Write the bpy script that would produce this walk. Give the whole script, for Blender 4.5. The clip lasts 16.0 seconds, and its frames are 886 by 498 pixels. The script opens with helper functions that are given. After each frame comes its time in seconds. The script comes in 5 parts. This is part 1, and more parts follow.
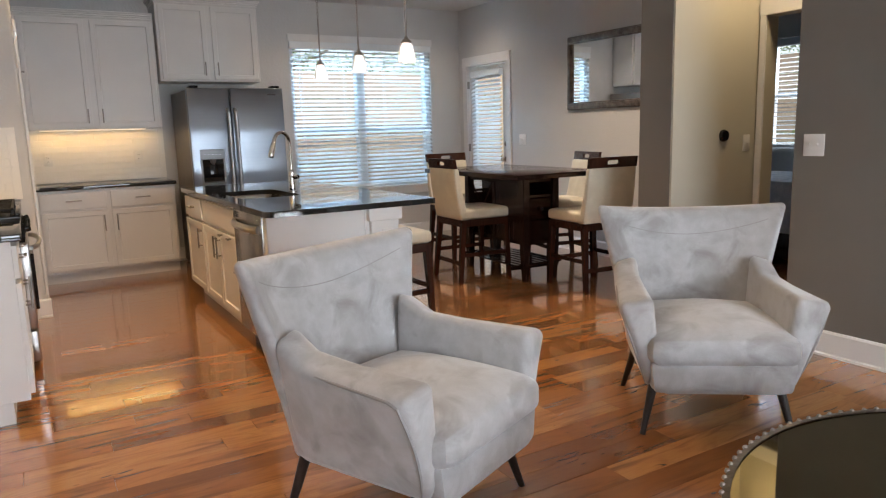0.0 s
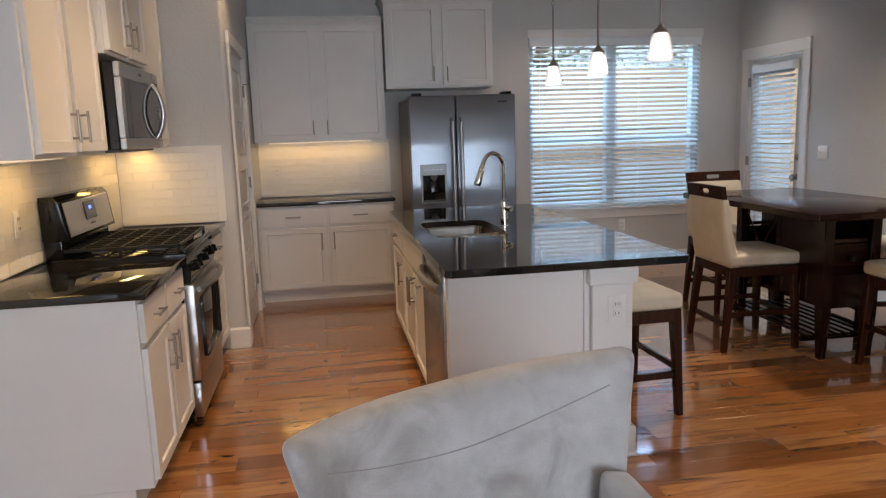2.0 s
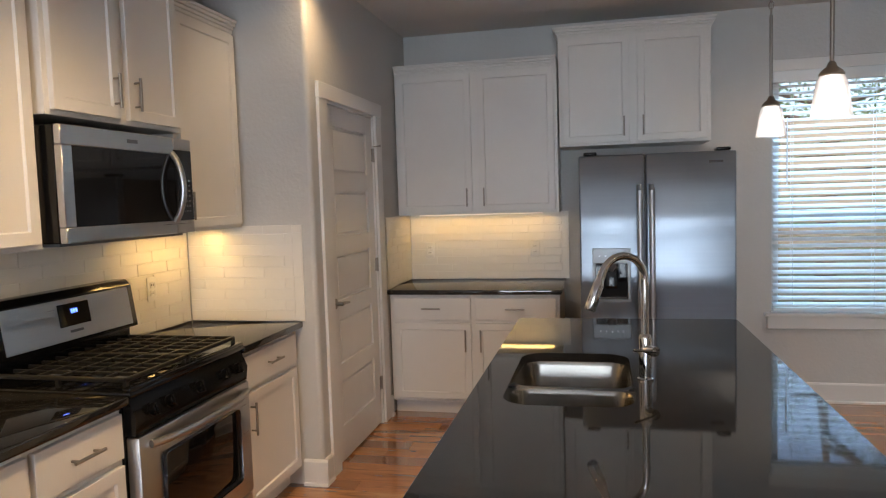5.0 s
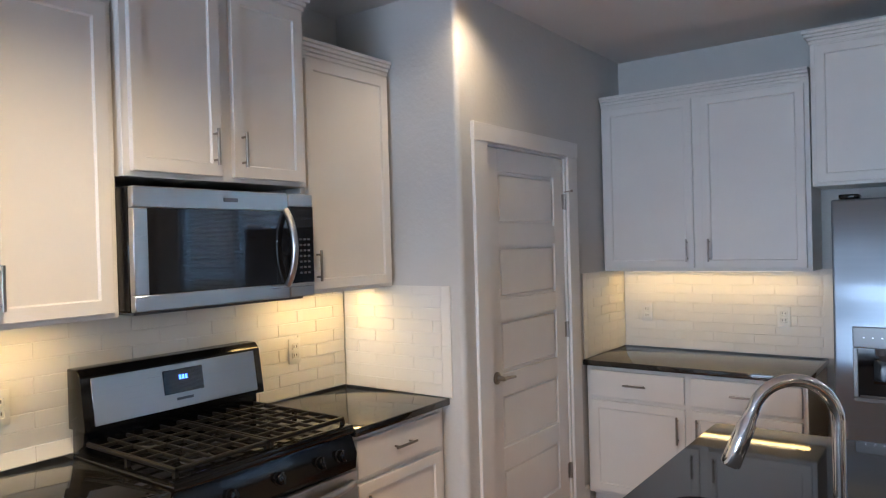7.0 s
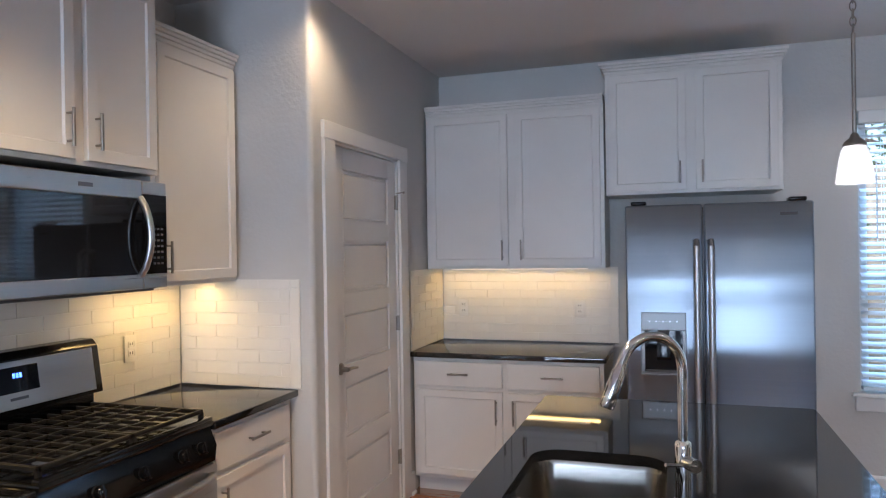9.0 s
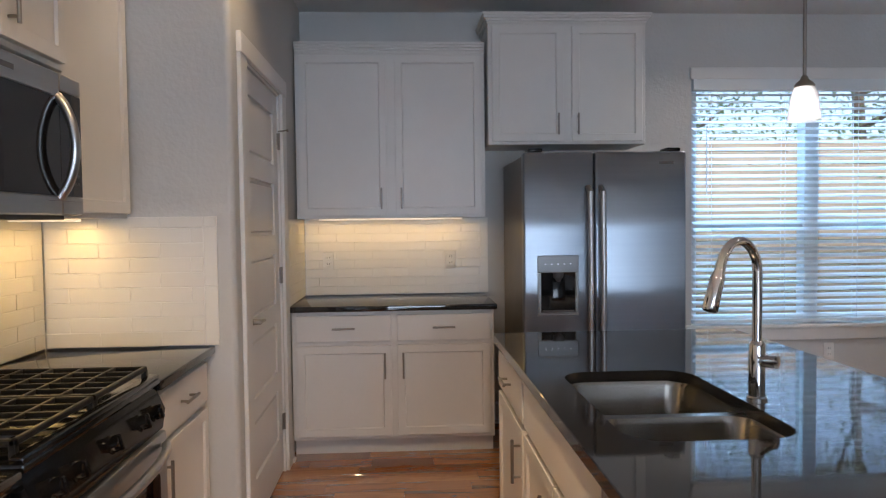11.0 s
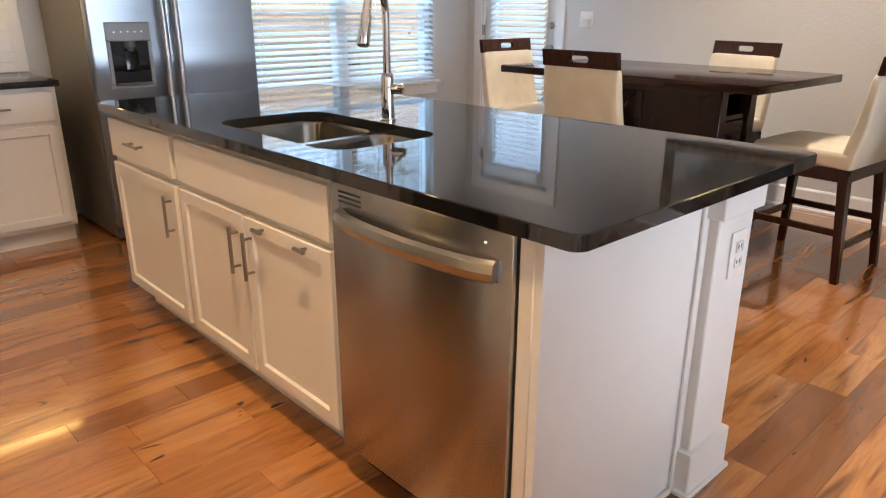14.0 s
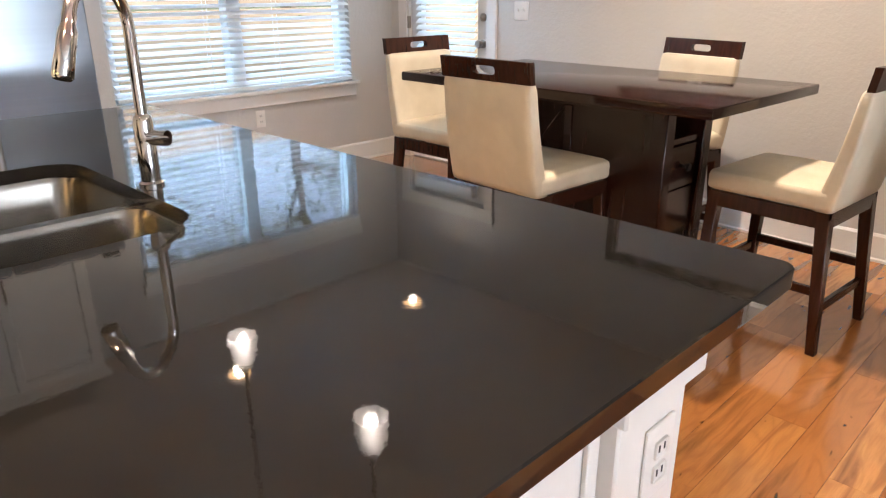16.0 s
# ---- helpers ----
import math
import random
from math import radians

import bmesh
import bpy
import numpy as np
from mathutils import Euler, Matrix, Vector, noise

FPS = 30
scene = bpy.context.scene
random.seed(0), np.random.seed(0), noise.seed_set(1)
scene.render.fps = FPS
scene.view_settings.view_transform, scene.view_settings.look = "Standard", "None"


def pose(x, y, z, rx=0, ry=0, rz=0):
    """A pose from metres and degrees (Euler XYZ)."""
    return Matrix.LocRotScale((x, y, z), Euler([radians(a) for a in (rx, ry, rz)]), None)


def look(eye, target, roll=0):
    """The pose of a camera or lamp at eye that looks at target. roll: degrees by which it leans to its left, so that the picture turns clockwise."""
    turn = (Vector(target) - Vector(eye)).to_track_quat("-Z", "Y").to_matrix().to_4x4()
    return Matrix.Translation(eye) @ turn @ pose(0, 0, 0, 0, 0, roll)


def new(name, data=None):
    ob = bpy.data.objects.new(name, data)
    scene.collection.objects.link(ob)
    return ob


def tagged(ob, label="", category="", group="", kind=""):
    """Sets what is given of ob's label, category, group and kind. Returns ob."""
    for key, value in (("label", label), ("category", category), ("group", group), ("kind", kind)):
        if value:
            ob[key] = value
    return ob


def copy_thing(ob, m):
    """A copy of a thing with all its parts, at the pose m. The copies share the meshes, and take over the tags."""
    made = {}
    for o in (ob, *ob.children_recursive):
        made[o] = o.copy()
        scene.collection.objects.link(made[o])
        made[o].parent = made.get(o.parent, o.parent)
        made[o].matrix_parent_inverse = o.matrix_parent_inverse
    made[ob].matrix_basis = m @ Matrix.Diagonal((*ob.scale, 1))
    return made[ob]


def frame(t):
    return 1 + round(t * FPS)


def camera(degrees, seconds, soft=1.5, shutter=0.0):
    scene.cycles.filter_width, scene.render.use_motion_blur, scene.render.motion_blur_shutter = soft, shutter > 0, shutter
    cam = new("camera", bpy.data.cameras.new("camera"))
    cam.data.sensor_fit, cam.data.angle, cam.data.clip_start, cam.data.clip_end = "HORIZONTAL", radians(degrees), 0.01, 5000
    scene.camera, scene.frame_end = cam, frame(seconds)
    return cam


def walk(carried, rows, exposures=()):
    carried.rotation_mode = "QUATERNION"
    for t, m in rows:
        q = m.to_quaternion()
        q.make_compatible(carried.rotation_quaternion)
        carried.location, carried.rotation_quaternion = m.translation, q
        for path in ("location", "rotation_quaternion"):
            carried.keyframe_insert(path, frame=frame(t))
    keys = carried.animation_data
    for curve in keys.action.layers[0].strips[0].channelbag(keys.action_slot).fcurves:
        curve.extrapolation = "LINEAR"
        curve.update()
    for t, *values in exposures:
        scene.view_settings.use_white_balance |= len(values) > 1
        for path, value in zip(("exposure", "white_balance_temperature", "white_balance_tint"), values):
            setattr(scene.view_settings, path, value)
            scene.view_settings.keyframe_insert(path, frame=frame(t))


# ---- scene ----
cam = camera(64.7, 16.0, 1.2)
PATH = [
    (0, (0.065, -0.034, 1.288), (1.066, 1.664, 0.951), -1.7),
    (0.5, (0.226, 0.173, 1.331), (1.101, 1.94, 0.994), -1.8),
    (1, (0.404, 0.405, 1.38), (1.08, 2.258, 1.047), -1.9),
    (1.5, (0.531, 0.697, 1.401), (0.968, 2.621, 1.073), -1.9),
    (2, (0.683, 0.951, 1.414), (1.009, 2.898, 1.09), -1.9),
    (2.5, (0.855, 1.205, 1.464), (1.076, 3.167, 1.149), -1.7),
    (3, (1.034, 1.47, 1.488), (1.183, 3.442, 1.187), -1.8),
    (3.5, (1.253, 1.677, 1.496), (1.354, 3.656, 1.225), -1.6),
    (4, (1.442, 1.927, 1.491), (1.429, 3.914, 1.26), -1.7),
    (4.5, (1.515, 2.17, 1.506), (1.354, 4.155, 1.318), -1.7),
    (5, (1.551, 2.43, 1.505), (1.11, 4.375, 1.36), -1.8),
    (5.2, (1.576, 2.518, 1.511), (1.004, 4.43, 1.377), -1.6),
    (7.3, (1.922, 3.283, 1.602), (0.707, 4.872, 1.603), -1.5),
    (7.5, (1.945, 3.277, 1.609), (0.722, 4.859, 1.622), -1.4),
    (8, (1.984, 3.191, 1.57), (0.803, 4.805, 1.601), -1.3),
    (8.5, (1.868, 3.086, 1.535), (0.921, 4.847, 1.555), -1.2),
    (9, (1.677, 2.964, 1.527), (1.047, 4.862, 1.523), -0.9),
    (9.2, (1.615, 2.917, 1.508), (1.069, 4.841, 1.495), -0.9),
    (11.5, (0.536, 3.041, 1.326), (0.926, 5.0, 1.228), -0.6),
    (12, (0.338, 2.907, 1.288), (1.056, 4.766, 1.119), -0.4),
    (12.5, (0.153, 2.86, 1.235), (1.103, 4.593, 0.928), -0.2),
    (13, (0.054, 2.849, 1.204), (1.203, 4.424, 0.761), -0.0),
    (13.5, (0.07, 2.881, 1.225), (1.319, 4.337, 0.659), 0.1),
    (14, (0.219, 2.963, 1.241), (1.51, 4.344, 0.587), 0.1),
    (14.5, (0.41, 3.046, 1.268), (1.715, 4.391, 0.568), 0.0),
    (15, (0.611, 3.166, 1.289), (1.929, 4.49, 0.576), 0.1),
    (15.5, (0.83, 3.235, 1.293), (2.158, 4.55, 0.582), -0.1),
    (16, (1.078, 3.297, 1.282), (2.41, 4.618, 0.587), -0.2),
]
walk(cam, [(t, look(eye, target, roll)) for t, eye, target, roll in PATH],
     [(0.0, 2.2, 6750, 15), (0.5, 2.05, 6600, 13), (1.5, 1.82, 6550, 17), (3.5, 2.0, 6550, 16), (4.4, 1.97, 6500, 17), (5.0, 2.1, 6450, 14), (7.5, 2.36, 5300, 12), (9.0, 2.32, 5500, 15), (11.5, 1.97, 6350, 15), (12.2, 2.1, 6950, 20), (12.8, 2.25, 6700, 18), (13.5, 2.6, 6450, 16), (14.5, 2.82, 6450, 16), (16.0, 3.0, 6750, 17)])

# ---- world and light ----
world = bpy.data.worlds.new("world")
scene.world = world
world.use_nodes = True
wn = world.node_tree
sky = wn.nodes.new("ShaderNodeTexSky")
sky.sky_type, sky.sun_disc = "NISHITA", False
sky.sun_elevation, sky.sun_rotation = radians(48), radians(205)
sky.air_density, sky.dust_density = 1.0, 3.0
wn.links.new(sky.outputs[0], wn.nodes["Background"].inputs[0])
wn.nodes["Background"].inputs[1].default_value = 0.075

sun_data = bpy.data.lights.new("sun", "SUN")
sun_data.energy, sun_data.angle, sun_data.color = 0.75, radians(12), (1.0, 0.95, 0.88)
new("sun", sun_data).matrix_world = look((8, -12, 16), (3, 8, 0))


def area_lamp(name, m, sx, sy, watts, colour):
    d = bpy.data.lights.new(name, "AREA")
    d.shape, d.size, d.size_y, d.energy, d.color = "RECTANGLE", sx, sy, watts, colour
    ob = new(name, d)
    ob.matrix_world = m
    return ob


def spot_lamp(name, m, watts, colour, cone=110, blend=0.6, r=0.05):
    d = bpy.data.lights.new(name, "SPOT")
    d.energy, d.color, d.spot_size, d.spot_blend, d.shadow_soft_size = watts, colour, radians(cone), blend, r
    ob = new(name, d)
    ob.matrix_world = m
    return ob


# plan
XL, XR, YB, YF, ZC = -0.64, 4.93, 7.68, -3.4, 2.735
XP, YP = 0.10, 5.82          # pantry corner
XW = 3.74                    # living room wall
WX0, WX1, WZ0, WZ1 = 2.71, 4.505, 0.62, 2.30   # back window
DY0, DY1, DZ1 = 6.68, 7.48, 2.03              # garden door
RX0, RX1, RZ0, RZ1 = 0.2, 3.0, 0.5, 2.3       # living room window behind, unseen, assumed from the cool light on the chairs
WARM = (1.0, 0.70, 0.37)
COOL = (0.72, 0.87, 1.0)
AMBER = (1.0, 0.60, 0.17)

# Area lamps added in or just outside the openings, standing in for skylight.
area_lamp("living_daylight", look((1.6, YF - 0.05, 1.4), (1.6, 5, 1.2)), 2.7, 1.7, 38, COOL)
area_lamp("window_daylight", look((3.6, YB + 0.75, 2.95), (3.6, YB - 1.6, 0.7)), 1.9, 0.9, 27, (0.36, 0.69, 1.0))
area_lamp("bedroom_daylight", look((7.7, 4.3, 2.75), (5.9, 4.0, 0.7)), 0.9, 0.6, 40, COOL)
area_lamp("door_daylight", look((XR + 0.70, 7.07, 2.75), (2.6, 6.6, 0.5)), 0.8, 0.8, 12, (0.50, 0.76, 1.0))
SOFT = (1.0, 0.84, 0.66)
# Third of each row is added, unseen, to brighten living end and table.
KITCHEN_AND_FILL_CANS = ((0.30, 5.77, 5.5), (0.72, 4.0, 36), (1.5, 0.8, 6))
DINING_AND_FILL_CANS = ((2.9, 6.9, 5), (4.38, 6.9, 3.5), (3.65, 4.65, 38))
for x, y, watts in KITCHEN_AND_FILL_CANS:
    spot_lamp("can_or_fill_lamp", look((x, y, ZC - 0.03), (x, y, 0)), watts, WARM, 140, 0.9, 0.03)
for x, y, watts in DINING_AND_FILL_CANS:
    spot_lamp("can_or_fill_lamp", look((x, y, ZC - 0.03), (x, y, 0)), watts, SOFT, 140, 0.9, 0.03)
PENDANTS = ((2.23, 5.52), (2.23, 4.755), (2.23, 4.02))
for x, y in PENDANTS:
    d = bpy.data.lights.new("pendant_bulb_lamp", "POINT")
    d.energy, d.color, d.shadow_soft_size = 0.14, (1.0, 0.90, 0.78), 0.02
    new("pendant_bulb_lamp", d).location = (x, y, 1.732)
area_lamp("under_cabinet_lamp", look((-0.47, 4.0, 1.358), (-0.47, 4.0, 0)), 0.06, 0.76, 0.62, AMBER)
area_lamp("under_cabinet_lamp", look((-0.47, 5.53, 1.372), (-0.47, 5.53, 0)), 0.06, 0.48, 0.45, AMBER)
area_lamp("under_cabinet_lamp", look((0.68, 7.55, 1.372), (0.68, 7.55, 0)), 1.05, 0.05, 0.46, AMBER)
area_lamp("hood_lamp", look((-0.40, 4.82, 1.385), (-0.40, 4.82, 0)), 0.2, 0.35, 0.3, (1.0, 0.66, 0.42))
# Warm fill added under the hall ceiling, with no fixture of its own.
area_lamp("hall_fill", look((4.3, 2.7, ZC - 0.05), (4.3, 2.7, 0)), 0.2, 0.2, 2.6, (1.0, 0.8, 0.5))


# ---- materials ----
def nodes_of(name):
    m = bpy.data.materials.new(name)
    m.use_nodes = True
    t = m.node_tree
    return m, t, t.nodes["Principled BSDF"]


def val(t, kind, **inputs):
    n = t.nodes.new(kind)
    for k, v in inputs.items():
        n.inputs[k].default_value = v
    return n


def noise_node(t, scale, detail=3.0, stretch=(1, 1, 1), rough=0.55):
    c = t.nodes.new("ShaderNodeTexCoord")
    mp = val(t, "ShaderNodeMapping", Scale=stretch)
    n = val(t, "ShaderNodeTexNoise", Scale=scale, Detail=detail, Roughness=rough)
    t.links.new(c.outputs["Object"], mp.inputs[0])
    t.links.new(mp.outputs[0], n.inputs[0])
    return n


def mixer(t, fac, a, b):
    n = t.nodes.new("ShaderNodeMix")
    n.data_type = "RGBA"
    for i, v in ((6, a), (7, b)):
        if isinstance(v, (tuple, list)):
            n.inputs[i].default_value = (*v, 1)
        else:
            t.links.new(v, n.inputs[i])
    if isinstance(fac, (int, float)):
        n.inputs[0].default_value = fac
    else:
        t.links.new(fac, n.inputs[0])
    return n.outputs[2]


def ramp(t, src, lo, hi):
    n = val(t, "ShaderNodeMapRange", **{"From Min": lo, "From Max": hi})
    t.links.new(src, n.inputs[0])
    return n.outputs[0]


def surface(name, base, dark=None, rough=0.5, metal=0.0, scale=6.0, fine=120.0, bump=0.05, spread=0.1, stretch=(1, 1, 1), coat=0.0, depth=0.002, spec=0.5, brushed=0.0, turn=0.0):
    """Colour varied at two scales, gloss varied, and a fine relief."""
    m, t, p = nodes_of(name)
    dark = dark or tuple(c * 0.9 for c in base)
    big = noise_node(t, scale, 4.0, stretch)
    small = noise_node(t, fine, 2.0, stretch)
    c1 = mixer(t, ramp(t, big.outputs[0], 0.35, 0.65), dark, base)
    t.links.new(mixer(t, ramp(t, small.outputs[0], 0.2, 1.6), c1, dark), p.inputs["Base Color"])
    r = val(t, "ShaderNodeMapRange", **{"To Min": max(0.02, rough - spread), "To Max": min(1, rough + spread)})
    t.links.new(big.outputs[0], r.inputs[0])
    t.links.new(r.outputs[0], p.inputs["Roughness"])
    p.inputs["Metallic"].default_value = metal
    p.inputs["Coat Weight"].default_value = coat
    p.inputs["Specular IOR Level"].default_value = spec
    p.inputs["Anisotropic"].default_value = brushed
    p.inputs["Anisotropic Rotation"].default_value = turn
    if bump:
        b = val(t, "ShaderNodeBump", Strength=bump, Distance=depth)
        t.links.new(small.outputs[0], b.inputs["Height"])
        t.links.new(b.outputs[0], p.inputs["Normal"])
    return m


def glow(name, colour, strength):
    m, t, p = nodes_of(name)
    p.inputs["Base Color"].default_value = (0.9, 0.9, 0.9, 1)
    p.inputs["Emission Color"].default_value = (*colour, 1)
    p.inputs["Emission Strength"].default_value = strength
    return m


def clear_glass(name, tint=(1, 1, 1), rough=0.0):
    m, t, p = nodes_of(name)
    p.inputs["Base Color"].default_value = (*tint, 1)
    p.inputs["Transmission Weight"].default_value = 1
    p.inputs["Roughness"].default_value = rough
    p.inputs["IOR"].default_value = 1.02
    return m


PAINT = surface("wall_paint", (0.56, 0.555, 0.54), (0.52, 0.515, 0.50), 0.55, scale=1.2, fine=45, bump=1.0, depth=0.0022, spread=0.08)
TAUPE = surface("taupe_paint", (0.185, 0.172, 0.15), (0.16, 0.15, 0.132), 0.6, scale=1.2, fine=150, bump=0.3, spread=0.08)
HALLP = surface("hall_paint", (0.52, 0.49, 0.40), (0.48, 0.45, 0.37), 0.6, scale=1.2, fine=150, bump=0.3)
CEIL = surface("ceiling_paint", (0.66, 0.65, 0.635), (0.62, 0.61, 0.60), 0.8, scale=1.0, fine=120, bump=0.5)
TRIM = surface("trim_paint", (0.74, 0.735, 0.72), (0.69, 0.685, 0.67), 0.35, scale=3, fine=90, bump=0.03)
CAB = surface("cabinet_paint", (0.72, 0.70, 0.665), (0.68, 0.66, 0.63), 0.38, scale=2.5, fine=70, bump=0.03)
PANELW = surface("island_panel_paint", (0.74, 0.735, 0.705), (0.70, 0.695, 0.67), 0.45, scale=2.5, fine=70, bump=0.04)
TILE = surface("glazed_tile", (0.76, 0.745, 0.70), (0.73, 0.71, 0.665), 0.36, scale=4, fine=18, bump=0.08, spread=0.06, spec=0.4)
GROUT = surface("grout", (0.80, 0.785, 0.75), None, 0.85, fine=300, bump=0.3)
GRANITE = surface("black_granite", (0.013, 0.0125, 0.0125), (0.007, 0.007, 0.0074), 0.026, scale=14, fine=110, bump=0.016, spread=0.010, spec=0.88)
STEEL = surface("brushed_steel", (0.29, 0.325, 0.37), (0.275, 0.31, 0.355), 0.32, 1.0, scale=5, fine=60, bump=0, spread=0.02, stretch=(0.3, 0.3, 12), brushed=0.85)
steel_tree = STEEL.node_tree
waves = noise_node(steel_tree, 2.4, 0.0, (0.2, 0.2, 1.5))
sheet = val(steel_tree, "ShaderNodeBump", Strength=0.6, Distance=0.035)
steel_tree.links.new(waves.outputs[0], sheet.inputs["Height"])
steel_tree.links.new(sheet.outputs[0], steel_tree.nodes["Principled BSDF"].inputs["Normal"])
STEELH = surface("brushed_steel_flat", (0.46, 0.45, 0.435), (0.445, 0.435, 0.42), 0.28, 1.0, scale=5, fine=60, bump=0, spread=0.015, stretch=(0.4, 30, 30), brushed=0.6)
STEELD = surface("dishwasher_steel", (0.38, 0.365, 0.345), (0.365, 0.35, 0.33), 0.24, 1.0, scale=5, fine=60, bump=0, spread=0.03, stretch=(12, 12, 0.3), brushed=0.8, turn=0.25)
SINKM = surface("sink_steel", (0.30, 0.28, 0.255), (0.25, 0.235, 0.21), 0.22, 1.0, scale=6, fine=90, bump=0.05)
CHROME = surface("chrome", (0.78, 0.78, 0.78), None, 0.06, 1.0, bump=0, spread=0.02)
NICKEL = surface("brushed_nickel", (0.36, 0.335, 0.30), None, 0.32, 1.0, fine=200, bump=0.04)
BLACKG = surface("black_glass", (0.006, 0.006, 0.007), None, 0.04, bump=0, spread=0.02)
BLACKE = surface("black_enamel", (0.004, 0.004, 0.0044), None, 0.13, fine=60, bump=0.02, spec=0.35)
HANDLE = surface("satin_handle_steel", (0.50, 0.515, 0.54), None, 0.42, 1.0, fine=80, bump=0, spread=0.03)
IRON = surface("cast_iron", (0.012, 0.0115, 0.011), (0.006, 0.006, 0.006), 0.45, fine=250, bump=0.4, spec=0.25)
GREYP = surface("grey_plastic", (0.09, 0.09, 0.095), None, 0.45, fine=200, bump=0.1)
SILVERP = surface("silver_plastic", (0.24, 0.25, 0.26), None, 0.35, 0.5, bump=0.02)
WHITEP = surface("white_plastic", (0.78, 0.77, 0.74), None, 0.35, bump=0.01)
DARKP = surface("dark_slot", (0.02, 0.02, 0.02), None, 0.6, bump=0)
ESPRESSO = surface("espresso_wood", (0.024, 0.0075, 0.0048), (0.014, 0.0045, 0.003), 0.14, scale=4, fine=40, bump=0.03, spread=0.04, stretch=(1, 12, 12), spec=0.4)
ESPRESSOV = surface("espresso_wood_upright", (0.022, 0.0068, 0.0044), (0.014, 0.0045, 0.003), 0.26, scale=4, fine=40, bump=0.03, spread=0.05, stretch=(12, 12, 1), spec=0.35)
CHAIRWOOD = surface("chair_wood", (0.046, 0.015, 0.0085), (0.026, 0.0085, 0.005), 0.24, scale=4, fine=40, bump=0.03, spread=0.05, stretch=(12, 12, 1), spec=0.4)
LEATHER = surface("cream_leather", (0.66, 0.60, 0.47), (0.58, 0.52, 0.40), 0.42, scale=9, fine=220, bump=0.25)
VELVET = surface("grey_velvet", (0.47, 0.475, 0.48), (0.36, 0.355, 0.35), 0.75, scale=11, fine=220, bump=0.35)
VELVET.node_tree.nodes["Principled BSDF"].inputs["Sheen Weight"].default_value = 0.6
t_ = VELVET.node_tree
nap = noise_node(t_, 6.0, 5.0)
nap.inputs["Distortion"].default_value = 0.7
bs = t_.nodes["Principled BSDF"]
t_.links.new(mixer(t_, ramp(t_, nap.outputs[0], 0.47, 0.70), bs.inputs["Base Color"].links[0].from_socket, (0.25, 0.235, 0.225)), bs.inputs["Base Color"])
PIPING = surface("velvet_piping", (0.33, 0.32, 0.31), None, 0.8, fine=300, bump=0.2)
LEGB = surface("dark_leg", (0.018, 0.012, 0.010), None, 0.35, bump=0.02)
SLAT = surface("blind_slat", (0.74, 0.78, 0.80), (0.70, 0.74, 0.76), 0.4, scale=6, fine=80, bump=0.03)
VINYL = surface("window_vinyl", (0.72, 0.73, 0.74), None, 0.4, bump=0.02)
GLASS = clear_glass("window_glass")
MIRROR = surface("mirror_glass", (0.86, 0.87, 0.87), None, 0.015, 1.0, bump=0, spread=0.005)
SMOKED = surface("smoked_mirror", (0.36, 0.32, 0.21), None, 0.03, 1.0, bump=0, spread=0.01)
FRAMEM = surface("antique_silver", (0.24, 0.21, 0.18), (0.10, 0.082, 0.07), 0.32, 0.7, scale=18, fine=80, bump=0.4)
SHADE = glow("frosted_glass_lit", (1.0, 0.95, 0.88), 0.004)
BULB = glow("lit_bulb", (1.0, 0.93, 0.84), 2.2)
SHADE.node_tree.nodes["Principled BSDF"].inputs["Transmission Weight"].default_value = 0.85
SHADE.node_tree.nodes["Principled BSDF"].inputs["Roughness"].default_value = 0.7
CANGLOW = glow("lamp_lens", (1.0, 0.58, 0.22), 0.9)
STRIP = glow("light_strip", (1.0, 0.70, 0.38), 0.2)
CLOCK = glow("blue_display", (0.05, 0.15, 1.0), 0.9)
LED = glow("small_light", (0.5, 0.6, 1.0), 0.25)
GREENLED = glow("green_light", (0.2, 1.0, 0.15), 0.3)
FENCE = surface("fence_wood", (0.44, 0.355, 0.255), (0.34, 0.275, 0.19), 0.8, scale=3, fine=40, bump=0.3, stretch=(1, 12, 12))
GRASS = surface("grass", (0.10, 0.13, 0.05), (0.06, 0.08, 0.03), 0.9, scale=2, fine=60, bump=0.5)
LEAF = surface("leaf", (0.16, 0.21, 0.12), (0.11, 0.15, 0.08), 0.5, scale=2, fine=20, bump=0.1)
leaf_tree = LEAF.node_tree
through_leaf = val(leaf_tree, "ShaderNodeBsdfTranslucent", Color=(0.30, 0.38, 0.16, 1))
leaf_mix = val(leaf_tree, "ShaderNodeMixShader", Fac=0.45)
leaf_tree.links.new(leaf_tree.nodes["Principled BSDF"].outputs[0], leaf_mix.inputs[1])
leaf_tree.links.new(through_leaf.outputs[0], leaf_mix.inputs[2])
leaf_tree.links.new(leaf_mix.outputs[0], leaf_tree.nodes["Material Output"].inputs["Surface"])
BARK = surface("bark", (0.16, 0.12, 0.09), (0.09, 0.07, 0.05), 0.9, scale=8, fine=40, bump=0.6, stretch=(6, 6, 1))
QUILT = surface("quilt", (0.72, 0.74, 0.77), (0.42, 0.47, 0.55), 0.8, scale=9, fine=60, bump=0.2)


